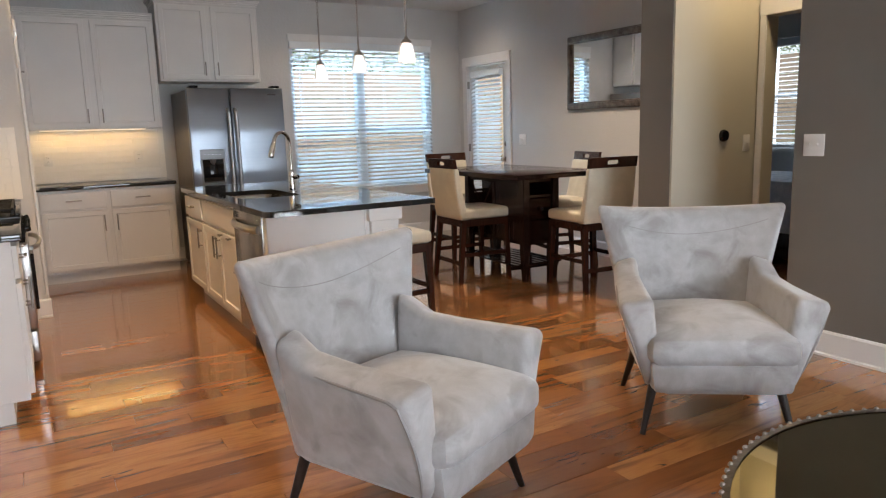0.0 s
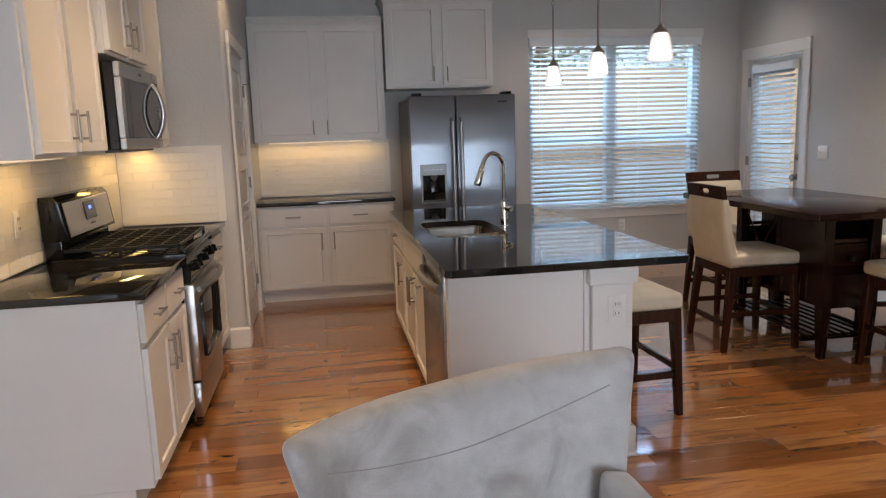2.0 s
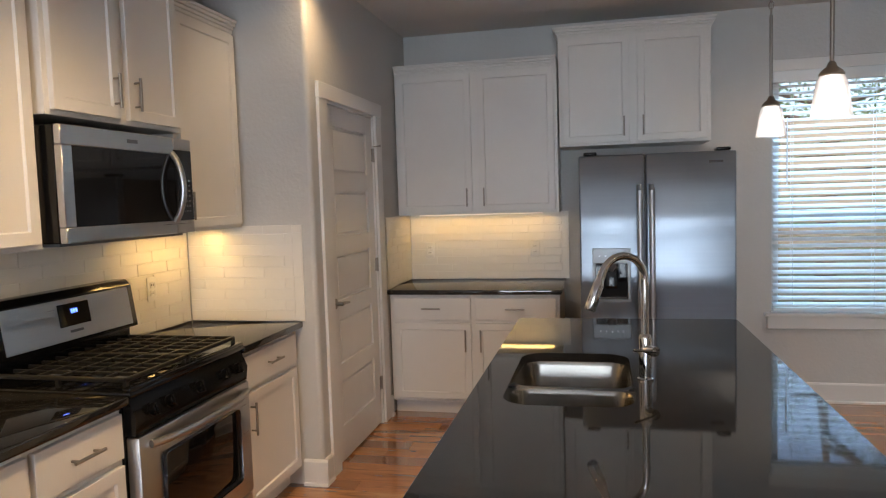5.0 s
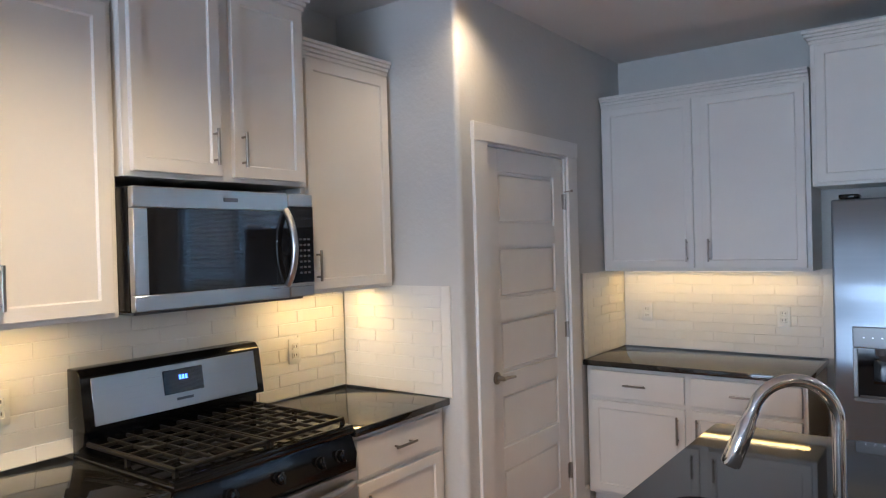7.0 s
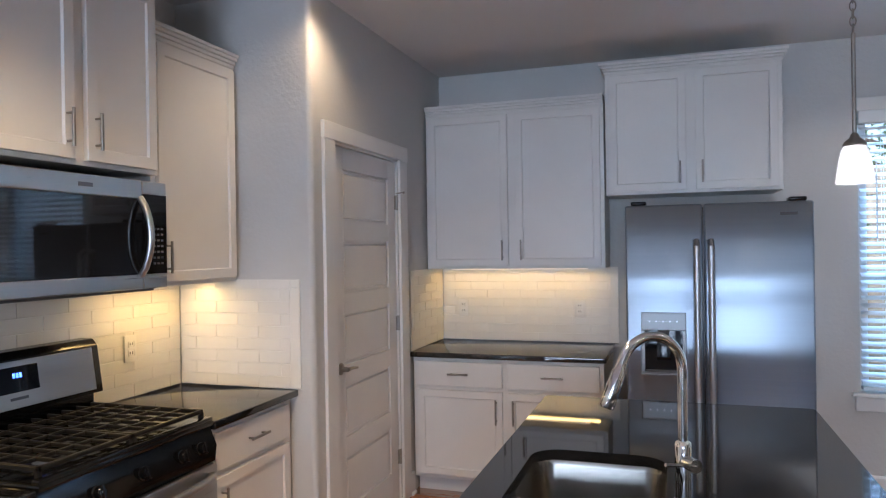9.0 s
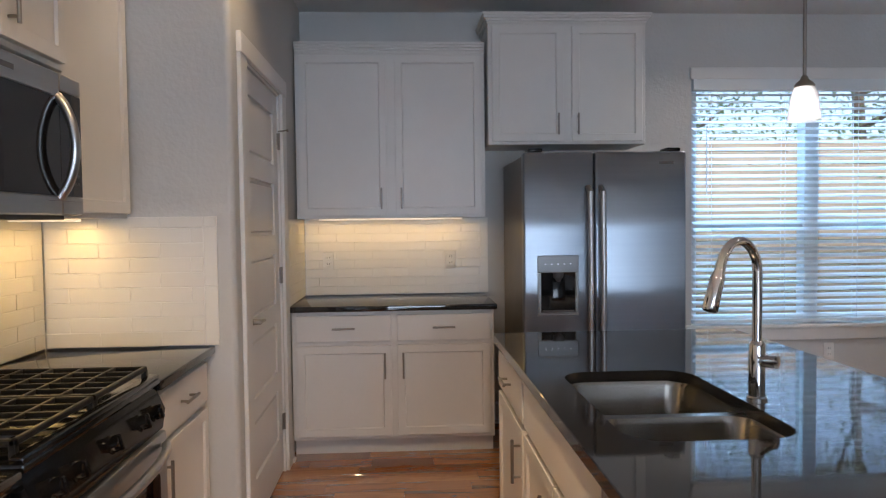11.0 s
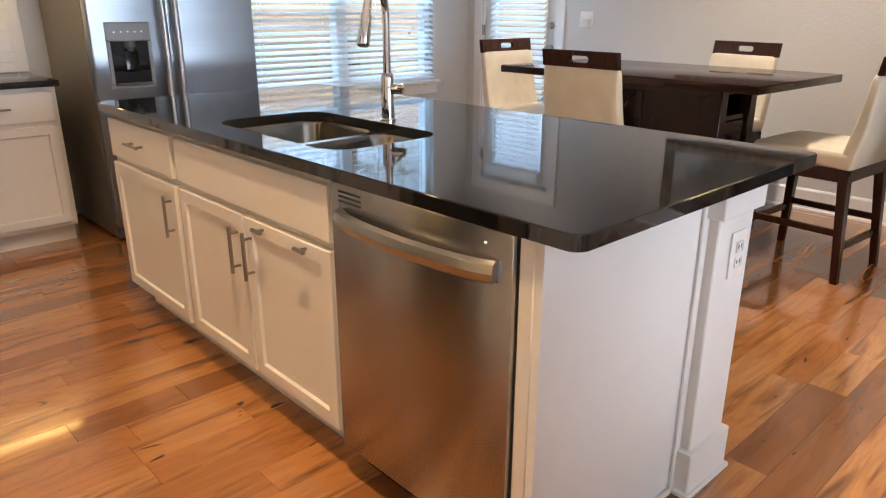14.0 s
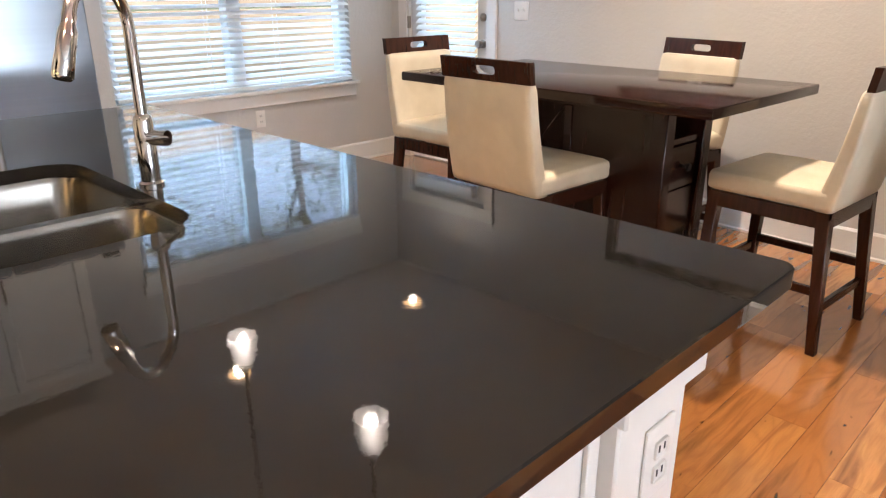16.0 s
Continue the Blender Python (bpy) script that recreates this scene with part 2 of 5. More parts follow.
def plank_material(name, island):
    m, t, p = nodes_of(name)
    if island:
        rnd = t.nodes.new("ShaderNodeNewGeometry").outputs["Random Per Island"]
    else:
        rnd = t.nodes.new("ShaderNodeObjectInfo").outputs["Random"]
    c = t.nodes.new("ShaderNodeTexCoord")
    off = val(t, "ShaderNodeCombineXYZ")
    mul = val(t, "ShaderNodeMath")
    mul.operation = "MULTIPLY"
    mul.inputs[1].default_value = 57.0
    t.links.new(rnd, mul.inputs[0])
    for i in range(3):
        t.links.new(mul.outputs[0], off.inputs[i])
    add = t.nodes.new("ShaderNodeVectorMath")
    t.links.new(c.outputs["Object"], add.inputs[0])
    t.links.new(off.outputs[0], add.inputs[1])

    def grain(scale, stretch, detail):
        mp = val(t, "ShaderNodeMapping", Scale=stretch)
        n = val(t, "ShaderNodeTexNoise", Scale=scale, Detail=detail, Distortion=0.6)
        t.links.new(add.outputs[0], mp.inputs[0])
        t.links.new(mp.outputs[0], n.inputs[0])
        return n.outputs[0]

    tone = t.nodes.new("ShaderNodeValToRGB")
    tone.color_ramp.interpolation = "LINEAR"
    stops = ((0.0, (0.52, 0.245, 0.085)), (0.35, (0.455, 0.19, 0.058)), (0.65, (0.365, 0.14, 0.041)), (0.86, (0.26, 0.098, 0.031)), (1.0, (0.15, 0.056, 0.02)))
    el = tone.color_ramp.elements
    el[0].position, el[0].color = stops[0][0], (*stops[0][1], 1)
    el[1].position, el[1].color = stops[-1][0], (*stops[-1][1], 1)
    for pos, col in stops[1:-1]:
        e = el.new(pos)
        e.color = (*col, 1)
    t.links.new(rnd, tone.inputs[0])
    streak = grain(2.0, (1.0, 9, 4), 4)
    fineg = grain(9, (2.0, 40, 4), 4)
    broad = grain(1.6, (1.0, 5, 1), 2)
    knot = grain(6.5, (1.4, 4.5, 1), 1)
    c1 = mixer(t, ramp(t, broad, 0.5, 0.85), tone.outputs[0], (0.36, 0.15, 0.05))
    c2 = mixer(t, ramp(t, streak, 0.53, 0.74), c1, (0.14, 0.055, 0.021))
    rows_of = val(t, "ShaderNodeMath")
    rows_of.operation, rows_of.inputs[1].default_value = "MULTIPLY", 9.0
    t.links.new(broad, rows_of.inputs[0])
    ring = val(t, "ShaderNodeMath")
    ring.operation, ring.inputs[1].default_value = "PINGPONG", 0.5
    t.links.new(rows_of.outputs[0], ring.inputs[0])
    c2 = mixer(t, ramp(t, ring.outputs[0], 0.2, 1.3), c2, (0.20, 0.08, 0.03))
    c3 = mixer(t, ramp(t, fineg, 0.45, 1.3), c2, (0.28, 0.125, 0.045))
    c4 = mixer(t, ramp(t, knot, 0.735, 0.78), c3, (0.03, 0.015, 0.008))
    t.links.new(c4, p.inputs["Base Color"])
    p.inputs["Roughness"].default_value = 0.16
    p.inputs["Coat Weight"].default_value = 1.0
    p.inputs["Coat Roughness"].default_value = 0.07
    wav = noise_node(t, 5.0, 2.0)
    b = val(t, "ShaderNodeBump", Strength=0.05, Distance=0.01)
    t.links.new(wav.outputs[0], b.inputs["Height"])
    t.links.new(b.outputs[0], p.inputs["Normal"])
    return m


PLANK = plank_material("hickory_plank", False)
PLANKS = plank_material("hickory_planks", True)


# ---- mesh helpers ----
def blank():
    return bmesh.new()


def solid(x0, x1, y0, y1, z0, z1, bev=0.0, seg=2):
    bm = bmesh.new()
    bmesh.ops.create_cube(bm, size=1, matrix=Matrix.Translation(((x0 + x1) / 2, (y0 + y1) / 2, (z0 + z1) / 2)) @ Matrix.Diagonal((abs(x1 - x0), abs(y1 - y0), abs(z1 - z0), 1)))
    if bev:
        bmesh.ops.bevel(bm, geom=bm.edges[:], offset=bev, segments=seg, profile=0.5, affect="EDGES")
    return bm


def join(*bms):
    out = bms[0]
    for b in bms[1:]:
        me = bpy.data.meshes.new("t")
        b.to_mesh(me)
        out.from_mesh(me)
        bpy.data.meshes.remove(me)
        b.free()
    return out


def moved(bm, m):
    bmesh.ops.transform(bm, matrix=m, verts=bm.verts[:])
    return bm


def prism(outline, axis, a, b, bev=0.0):
    """A polygon of two coordinates pushed along an axis from a to b."""
    bm = bmesh.new()
    def place(p, v):
        return {"x": (v, p[0], p[1]), "y": (p[0], v, p[1]), "z": (p[0], p[1], v)}[axis]
    f = bm.faces.new([bm.verts.new(place(p, a)) for p in outline])
    top = bmesh.ops.extrude_face_region(bm, geom=[f])
    shift = Vector(place((0, 0), b - a))
    bmesh.ops.translate(bm, vec=shift, verts=[v for v in top["geom"] if isinstance(v, bmesh.types.BMVert)])
    bmesh.ops.recalc_face_normals(bm, faces=bm.faces[:])
    if bev:
        bmesh.ops.bevel(bm, geom=bm.edges[:], offset=bev, segments=2, profile=0.5, affect="EDGES")
    return bm


def rings(loops, caps=True, closed=True):
    """A skin over loops of points, each with the same count."""
    bm = bmesh.new()
    vs = [[bm.verts.new(p) for p in lp] for lp in loops]
    n = len(vs[0])
    for a, b in zip(vs, vs[1:]):
        for i in range(n if closed else n - 1):
            bm.faces.new((a[i], a[(i + 1) % n], b[(i + 1) % n], b[i]))
    if caps:
        bm.faces.new(vs[0][::-1])
        bm.faces.new(vs[-1])
    bmesh.ops.recalc_face_normals(bm, faces=bm.faces[:])
    return bm


def lathe(profile, n=24, m=None, caps=True):
    lp = [[(r * math.cos(2 * math.pi * i / n), r * math.sin(2 * math.pi * i / n), z) for i in range(n)] for r, z in profile]
    bm = rings(lp, caps)
    return moved(bm, m) if m else bm


def tube(points, r, n=10):
    """A round bar along points; r is one radius or one for each point."""
    pts = [Vector(p) for p in points]
    rs = r if isinstance(r, (list, tuple)) else [r] * len(pts)
    lp, up = [], None
    for i, p in enumerate(pts):
        d = (pts[min(i + 1, len(pts) - 1)] - pts[max(i - 1, 0)]).normalized()
        if up is None:
            up = Vector((0, 0, 1)) if abs(d.z) < 0.9 else Vector((1, 0, 0))
        s = d.cross(up).normalized()
        up = s.cross(d).normalized()
        lp.append([p + rs[i] * (math.cos(2 * math.pi * k / n) * s + math.sin(2 * math.pi * k / n) * up) for k in range(n)])
    return rings(lp)


def taper_leg(x, y, z0, z1, s0, s1, dx=0.0, dy=0.0, bev=0.003):
    """A square leg, s1 wide at its top and s0 at its foot, the foot shifted by dx, dy."""
    def sq(cx, cy, s, z):
        return [(cx - s / 2, cy - s / 2, z), (cx + s / 2, cy - s / 2, z), (cx + s / 2, cy + s / 2, z), (cx - s / 2, cy + s / 2, z)]
    bm = rings([sq(x + dx, y + dy, s0, z0), sq(x, y, s1, z1)])
    if bev:
        bmesh.ops.bevel(bm, geom=bm.edges[:], offset=bev, segments=1, affect="EDGES")
    return bm


def soft_box(x0, x1, y0, y1, z0, z1, r=0.03, bulge=0.0, n=10):
    """A cushion: rounded edges, with a top that swells."""
    bm = solid(x0, x1, y0, y1, z0, z1)
    bmesh.ops.subdivide_edges(bm, edges=bm.edges[:], cuts=n, use_grid_fill=True)
    cx, cy, cz = (x0 + x1) / 2, (y0 + y1) / 2, (z0 + z1) / 2
    hx, hy, hz = (x1 - x0) / 2, (y1 - y0) / 2, (z1 - z0) / 2
    r = min(r, hx, hy, hz)
    for v in bm.verts:
        p = Vector((v.co.x - cx, v.co.y - cy, v.co.z - cz))
        q = Vector((max(-hx + r, min(hx - r, p.x)), max(-hy + r, min(hy - r, p.y)), max(-hz + r, min(hz - r, p.z))))
        d = p - q
        if d.length > 1e-6:
            p = q + d.normalized() * r
        if bulge and p.z > 0:
            p.z += bulge * (1 - (p.x / hx) ** 2) * (1 - (p.y / hy) ** 2)
        v.co = p + Vector((cx, cy, cz))
    return bm


def mesh_of(name, bm, material, smooth=None):
    me = bpy.data.meshes.new(name)
    if smooth is not None:
        for f in bm.faces:
            f.smooth = True
        for e in bm.edges:
            if len(e.link_faces) == 2 and e.calc_face_angle(0) > radians(smooth):
                e.smooth = False
    bm.to_mesh(me)
    bm.free()
    me.materials.append(material)
    return me


def part(name, bm, material, parent, label="", smooth=40):
    ob = new(name, mesh_of(name, bm, material, smooth))
    ob.parent = parent
    return tagged(ob, label) if label else ob


def thing(name, label, category, m=None, group=""):
    ob = new(name)
    ob.empty_display_size = 0.1
    ob.matrix_world = m or Matrix()
    return tagged(ob, label, category, group)


def single(name, bm, material, label, category, m=None, group="", smooth=40):
    ob = new(name, mesh_of(name, bm, material, smooth))
    ob.matrix_world = m or Matrix()
    return tagged(ob, label, category, group)


def structure(name, bm, material, label="", smooth=None):
    ob = new(name, mesh_of(name, bm, material, smooth))
    return tagged(ob, label, kind="structure")


# ---- structure ----
structure("floor", solid(-1.0, 7.2, YF - 0.2, YB + 0.2, -0.12, -0.014), GROUT, "subfloor under hickory plank floor")
structure("ceiling", solid(-0.9, 7.2, YF - 0.2, YB + 0.2, ZC, ZC + 0.12), CEIL, "flat off-white painted ceiling")
# Added out of view: its overhang keeps the sun off the fence's lower boards.
structure("shade_slab", solid(-1.2, 7.5, YF - 0.5, YB + 0.38, ZC + 0.12, ZC + 0.85), TRIM, "unseen slab above the ceiling, added to shade the lower fence")
T = 0.14


def wall_with_hole(axis, a, b, lo, hi, z1, holes):
    """A wall between planes a and b of the other axis, from lo to hi, with holes (lo, hi, z0, z1)."""
    def block(u0, u1, z0, zz):
        if axis == "x":
            return solid(u0, u1, a, b, z0, zz)
        return solid(a, b, u0, u1, z0, zz)
    out, u = [], lo
    for h0, h1, z0, zz in holes:
        if h0 > u:
            out.append(block(u, h0, 0, z1))
        if z0 > 0:
            out.append(block(h0, h1, 0, z0))
        out.append(block(h0, h1, zz, z1))
        u = h1
    if u < hi:
        out.append(block(u, hi, 0, z1))
    return join(*out)


structure("wall_north", wall_with_hole("x", YB, YB + T, XL - T, XR + T, ZC, [(WX0, WX1, WZ0, WZ1)]), PAINT, "light greige painted wall round a wide window")
structure("wall_west", solid(XL - T, XL, YF, YB, 0, ZC), PAINT, "light greige painted kitchen wall")
structure("wall_east", wall_with_hole("y", XR, XR + T, 3.48, YB, ZC, [(DY0 - 0.02, DY1 + 0.02, 0, DZ1 + 0.02)]), PAINT, "light grey painted dining wall with a garden door")
structure("wall_pantry_side", prism([(XL, YP)] + [(XP - 0.025 + 0.025 * math.sin(radians(a)), YP + 0.025 - 0.025 * math.cos(radians(a))) for a in range(0, 91, 15)] + [(XP, YP + 0.12), (XL, YP + 0.12)], "z", 0, ZC), PAINT, "textured greige wall at the end of the counter")
structure("wall_pantry", wall_with_hole("y", XP - 0.12, XP, YP + 0.12, YB, ZC, [(6.03, 6.868, 0, 2.055)]), PAINT, "greige wall with the pantry door")
structure("wall_living_east", solid(XW, XW + T, YF, 2.335, 0, ZC), TAUPE, "dark taupe painted living room wall")
structure("wall_pier", join(solid(XW, 4.72, 3.21, 3.48, 0, ZC), solid(4.72, XR + T, 3.42, 3.48, 0, ZC)), TAUPE, "taupe painted wall end beside the hall")
HX = 4.60
structure("wall_hall_north", solid(XW + 0.005, HX, 3.195, 3.21, 0, ZC), HALLP, "warm beige hall wall")
structure("wall_hall_east", wall_with_hole("y", HX, HX + 0.12, 1.0, 3.21, ZC, [(2.31, 3.135, 0, 2.00)]), HALLP, "warm beige wall at the hall's end")
structure("wall_hall_south", solid(XW + T, HX + 0.12, 0.9, 1.0, 0, ZC), HALLP)
structure("wall_bedroom_east", wall_with_hole("y", 7.0, 7.12, 1.0, 5.6, ZC, [(3.85, 4.80, 0.98, 2.12)]), PAINT, "pale bedroom wall with a window")
structure("wall_bedroom_north", solid(XR + T, 7.12, 5.6, 5.7, 0, ZC), PAINT)
structure("wall_bedroom_south", solid(HX + 0.12, 7.12, 0.9, 1.0, 0, ZC), PAINT)
structure("wall_south", wall_with_hole("x", YF - T, YF, XL - T, XW + T, ZC, [(RX0, RX1, RZ0, RZ1)]), PAINT, "greige living room wall with a wide window")


def baseboard_run(p0, p1, normal, h=0.14, d=0.016):
    """A skirting board from p0 to p1 on a wall that faces normal."""
    p0, p1, nv = Vector((*p0, 0)), Vector((*p1, 0)), Vector((*normal, 0))
    prof = [(0, 0), (d + 0.010, 0), (d + 0.010, 0.012), (d, 0.018), (d, h - 0.012), (d - 0.008, h), (0, h)]
    lp = [[(p + nv * a + Vector((0, 0, b))) for a, b in prof] for p in (p0, p1)]
    structure("baseboard", rings(lp), TRIM, "white painted baseboard")


for a, b, nv in (((1.30, YB), (XR, YB), (0, -1)), ((XR, 3.48), (XR, 6.58), (-1, 0)), ((XW, YF), (XW, 2.335), (-1, 0)), ((XW, 3.21), (XW, 3.48), (-1, 0)),
                 ((XP, YP), (XP, 5.91), (1, 0)), ((XP - 0.11, YP), (XP + 0.026, YP), (0, -1)), ((XP, 6.985), (XP, 7.05), (1, 0)),
                 ((XL, YF), (XL, 3.58), (1, 0)), ((XW, 3.195), (HX, 3.195), (0, -1)), ((XW, 3.48), (XR, 3.48), (0, 1))):
    baseboard_run(a, b, nv)


def casing(name, axis, wall, out, lo, hi, top, w=0.09, d=0.018, head=0.11):
    """Door trim round an opening lo..hi up to top, on the plane wall, standing out along +1 or -1."""
    def block(u0, u1, z0, z1, dd):
        a, b = sorted((wall, wall + out * dd))
        return solid(u0, u1, a, b, z0, z1, 0.003, 1) if axis == "x" else solid(a, b, u0, u1, z0, z1, 0.003, 1)
    structure(name, join(block(lo - w, lo, 0, top, d), block(hi, hi + w, 0, top, d), block(lo - w - 0.004, hi + w + 0.004, top, top + head, d + 0.004)), TRIM, "white painted door trim")


casing("trim_pantry", "y", XP, 1, 6.03, 6.868, 2.055, 0.115, head=0.085)
casing("trim_garden_door", "y", XR, -1, DY0 - 0.01, DY1 + 0.01, DZ1 + 0.01)
casing("trim_bedroom", "y", HX, -1, 2.31, 3.135, 2.00, 0.046)


# ---- windows and blinds ----
def blind_slat_mesh(length, axis, tilt, width=0.048):
    prof = [(-width / 2, 0), (-width / 4, 0.0025), (0, 0.0035), (width / 4, 0.0025), (width / 2, 0), (width / 4, 0.0003), (0, 0.001), (-width / 4, 0.0003)]
    c, s = math.cos(radians(tilt)), math.sin(radians(tilt))
    prof = [(a * c - b * s, a * s + b * c) for a, b in prof]
    return mesh_of("slat", prism(prof, axis, -length / 2, length / 2), SLAT)


def blind(name, label, axis, centre, length, z0, z1, tilt, pitch=0.0455, out=-1):
    """A venetian blind in front of centre (x, y): head rail, slats, bottom rail, cords."""
    th = thing(name, label, "blind", pose(centre[0], centre[1], z0))
    h = z1 - z0
    def bar(u0, u1, d0, d1, a, b, bev=0.003):
        return solid(u0, u1, d0, d1, a, b, bev, 1) if axis == "x" else solid(d0, d1, u0, u1, a, b, bev, 1)
    part("valance", bar(-length / 2 - 0.008, length / 2 + 0.008, -0.034, 0.034, h - 0.075, h), SLAT, th)
    part("bottom_rail", bar(-length / 2, length / 2, -0.026, 0.026, 0.0, 0.022), SLAT, th)
    me = blind_slat_mesh(length, axis, tilt)
    z = 0.045
    while z < h - 0.08:
        s = new("slat", me)
        s.parent, s.location = th, (0, 0, z)
        z += pitch
    count = max(2, int(length / 0.55) + 1)
    for i in range(count):
        u = -length / 2 + 0.12 + (length - 0.24) * i / (count - 1)
        for e in (-0.027, 0.027):
            p = (u, e) if axis == "x" else (e, u)
            part("ladder_cord", solid(p[0] - 0.0012, p[0] + 0.0012, p[1] - 0.0012, p[1] + 0.0012, 0.02, h - 0.07), SLAT, th)
    return th


def window_unit(name, label, x0, x1, y, z0, z1, mullions, meet):
    """A wide double-hung window along x: vinyl frame, mullions, meeting rails, panes."""
    w = tagged(new(name), label, kind="structure")
    f = 0.055
    part("window_frame", join(solid(x0, x1, y, y + 0.09, z0, z0 + f), solid(x0, x1, y, y + 0.09, z1 - f, z1), solid(x0, x0 + f, y, y + 0.09, z0 + f, z1 - f), solid(x1 - f, x1, y, y + 0.09, z0 + f, z1 - f)), VINYL, w)
    xs = [x0 + f] + [v for m in mullions for v in (m - 0.05, m + 0.05)] + [x1 - f]
    for m in mullions:
        part("mullion", solid(m - 0.05, m + 0.05, y - 0.004, y + 0.094, z0 + f, z1 - f, 0.004, 1), VINYL, w)
    for a, b in zip(xs[::2], xs[1::2]):
        part("meeting_rail", solid(a, b, y + 0.02, y + 0.07, meet - 0.03, meet + 0.03, 0.003, 1), VINYL, w)
        for c, d in ((z0 + f, meet - 0.03), (meet + 0.03, z1 - f)):
            g = part("pane", solid(a, b, y + 0.04, y + 0.046, c, d), GLASS, w)
            g.visible_shadow = False
    return w


window_unit("window_1", "wide white vinyl double-hung window pair", WX0, WX1, YB + 0.05, WZ0, WZ1, [(WX0 + WX1) / 2 - 0.03], 1.315)
blind("venetian_blind", "white faux-wood venetian blind, slats half open", "x", ((WX0 + WX1) / 2, YB + 0.005), WX1 - WX0 - 0.02, WZ0 + 0.025, WZ1 - 0.005, 29)
wand = single("blind_wand", tube([(2.80, YB - 0.035, 1.98), (2.80, YB - 0.037, 1.52)], 0.004, 8), SLAT, "thin tilt wand hanging from the blind", "blind wand")
single("door_stop", join(tube([(4.10, YB - 0.016, 0.085), (4.10, YB - 0.075, 0.085)], 0.006, 8), tube([(4.10, YB - 0.073, 0.085), (4.10, YB - 0.085, 0.085)], 0.009, 10)), NICKEL, "small spring door stop on the baseboard", "door stop")
structure("trim_window_head", solid(WX0 - 0.015, WX1 + 0.02, YB - 0.022, YB, WZ1 - 0.005, WZ1 + 0.075, 0.004, 1), TRIM, "white window head trim")
structure("window_sill", join(solid(WX0 - 0.05, WX1 + 0.05, YB - 0.045, YB + 0.05, WZ0 - 0.012, WZ0 + 0.012, 0.004, 1), solid(WX0 - 0.03, WX1 + 0.03, YB - 0.018, YB, WZ0 - 0.10, WZ0 - 0.012, 0.004, 1)), TRIM, "white painted window sill with apron")
window_unit("window_2", "white living room window", RX0, RX1, YF - 0.10, RZ0, RZ1, [1.13, 2.07], 1.4)


def garden_door():
    d = tagged(new("door_1"), "white full-glass garden door with a blind", kind="structure")
    x0, x1 = XR + 0.03, XR + 0.075
    s, zt, zb = 0.11, DZ1 - 0.12, 0.24
    part("slab", join(solid(x0, x1, DY0, DY0 + s, 0.01, DZ1), solid(x0, x1, DY1 - s, DY1, 0.01, DZ1), solid(x0, x1, DY0 + s, DY1 - s, zt, DZ1), solid(x0, x1, DY0 + s, DY1 - s, 0.01, zb)), TRIM, d)
    g = part("pane", solid(x0 + 0.02, x0 + 0.026, DY0 + s, DY1 - s, zb, zt), GLASS, d)
    g.visible_shadow = False
    part("jamb", join(solid(XR + 0.002, XR + T, DY0 - 0.02, DY0 - 0.002, 0, DZ1 + 0.02), solid(XR + 0.002, XR + T, DY1 + 0.002, DY1 + 0.02, 0, DZ1 + 0.02)), TRIM, d)
    for z in (0.92, 1.10):
        part("door_knob" if z < 1 else "deadbolt", lathe([(0.030, 0), (0.030, 0.008), (0.012, 0.012), (0.012, 0.035), (0.026, 0.042), (0.030, 0.055), (0.022, 0.068)] if z < 1 else [(0.028, 0), (0.028, 0.012), (0.020, 0.018), (0.008, 0.030)], 16, pose(x0, DY0 + 0.055, z, 0, -90, 0)), NICKEL, d, "brushed nickel")
    for z in (0.25, 1.05, 1.82):
        part("hinge", solid(XR - 0.008, XR + 0.02, DY1 - 0.006, DY1 + 0.012, z - 0.045, z + 0.045, 0.003, 1), NICKEL, d)


garden_door()
blind("door_blind", "white venetian blind hung on the garden door", "y", (XR - 0.012, (DY0 + DY1) / 2 - 0.01), 0.60, 0.20, 1.97, 40)


# ---- kitchen ----
def bar_pull(parent, x, y, z, length=0.13, upright=False):
    """A bar handle whose two posts stand on the plane y, facing -y."""
    h = length / 2
    ends = [(x, y - 0.03, z - h), (x, y - 0.03, z + h)] if upright else [(x - h, y - 0.03, z), (x + h, y - 0.03, z)]
    bms = [tube(ends, 0.0058, 10)]
    for s in (-0.72, 0.72):
        q = (x, y, z + s * h) if upright else (x + s * h, y, z)
        bms.append(tube([q, (q[0], y - 0.03, q[2])], 0.0045, 8))
    return part("handle", join(*bms), NICKEL, parent, "brushed nickel bar handle")


def shaker(name, parent, x0, x1, z0, z1, y, rail=0.058, t=0.02, recess=0.009):
    """A framed front with a sunk panel, its face at y - t, facing -y."""
    bm = bmesh.new()
    bmesh.ops.create_cube(bm, size=1, matrix=Matrix.Translation(((x0 + x1) / 2, y - t / 2, (z0 + z1) / 2)) @ Matrix.Diagonal((x1 - x0, t, z1 - z0, 1)))
    front = min(bm.faces, key=lambda f: f.calc_center_median().y)
    bmesh.ops.inset_region(bm, faces=[front], thickness=0.003, depth=0.0)
    for v in front.verts:
        v.co.y -= 0.0015
    if rail:
        bmesh.ops.inset_region(bm, faces=[front], thickness=rail, depth=0.0)
        bmesh.ops.inset_region(bm, faces=[front], thickness=0.007, depth=-recess)
        bmesh.ops.inset_region(bm, faces=[front], thickness=0.004, depth=0.0)
    return part(name, bm, CAB, parent, smooth=None)


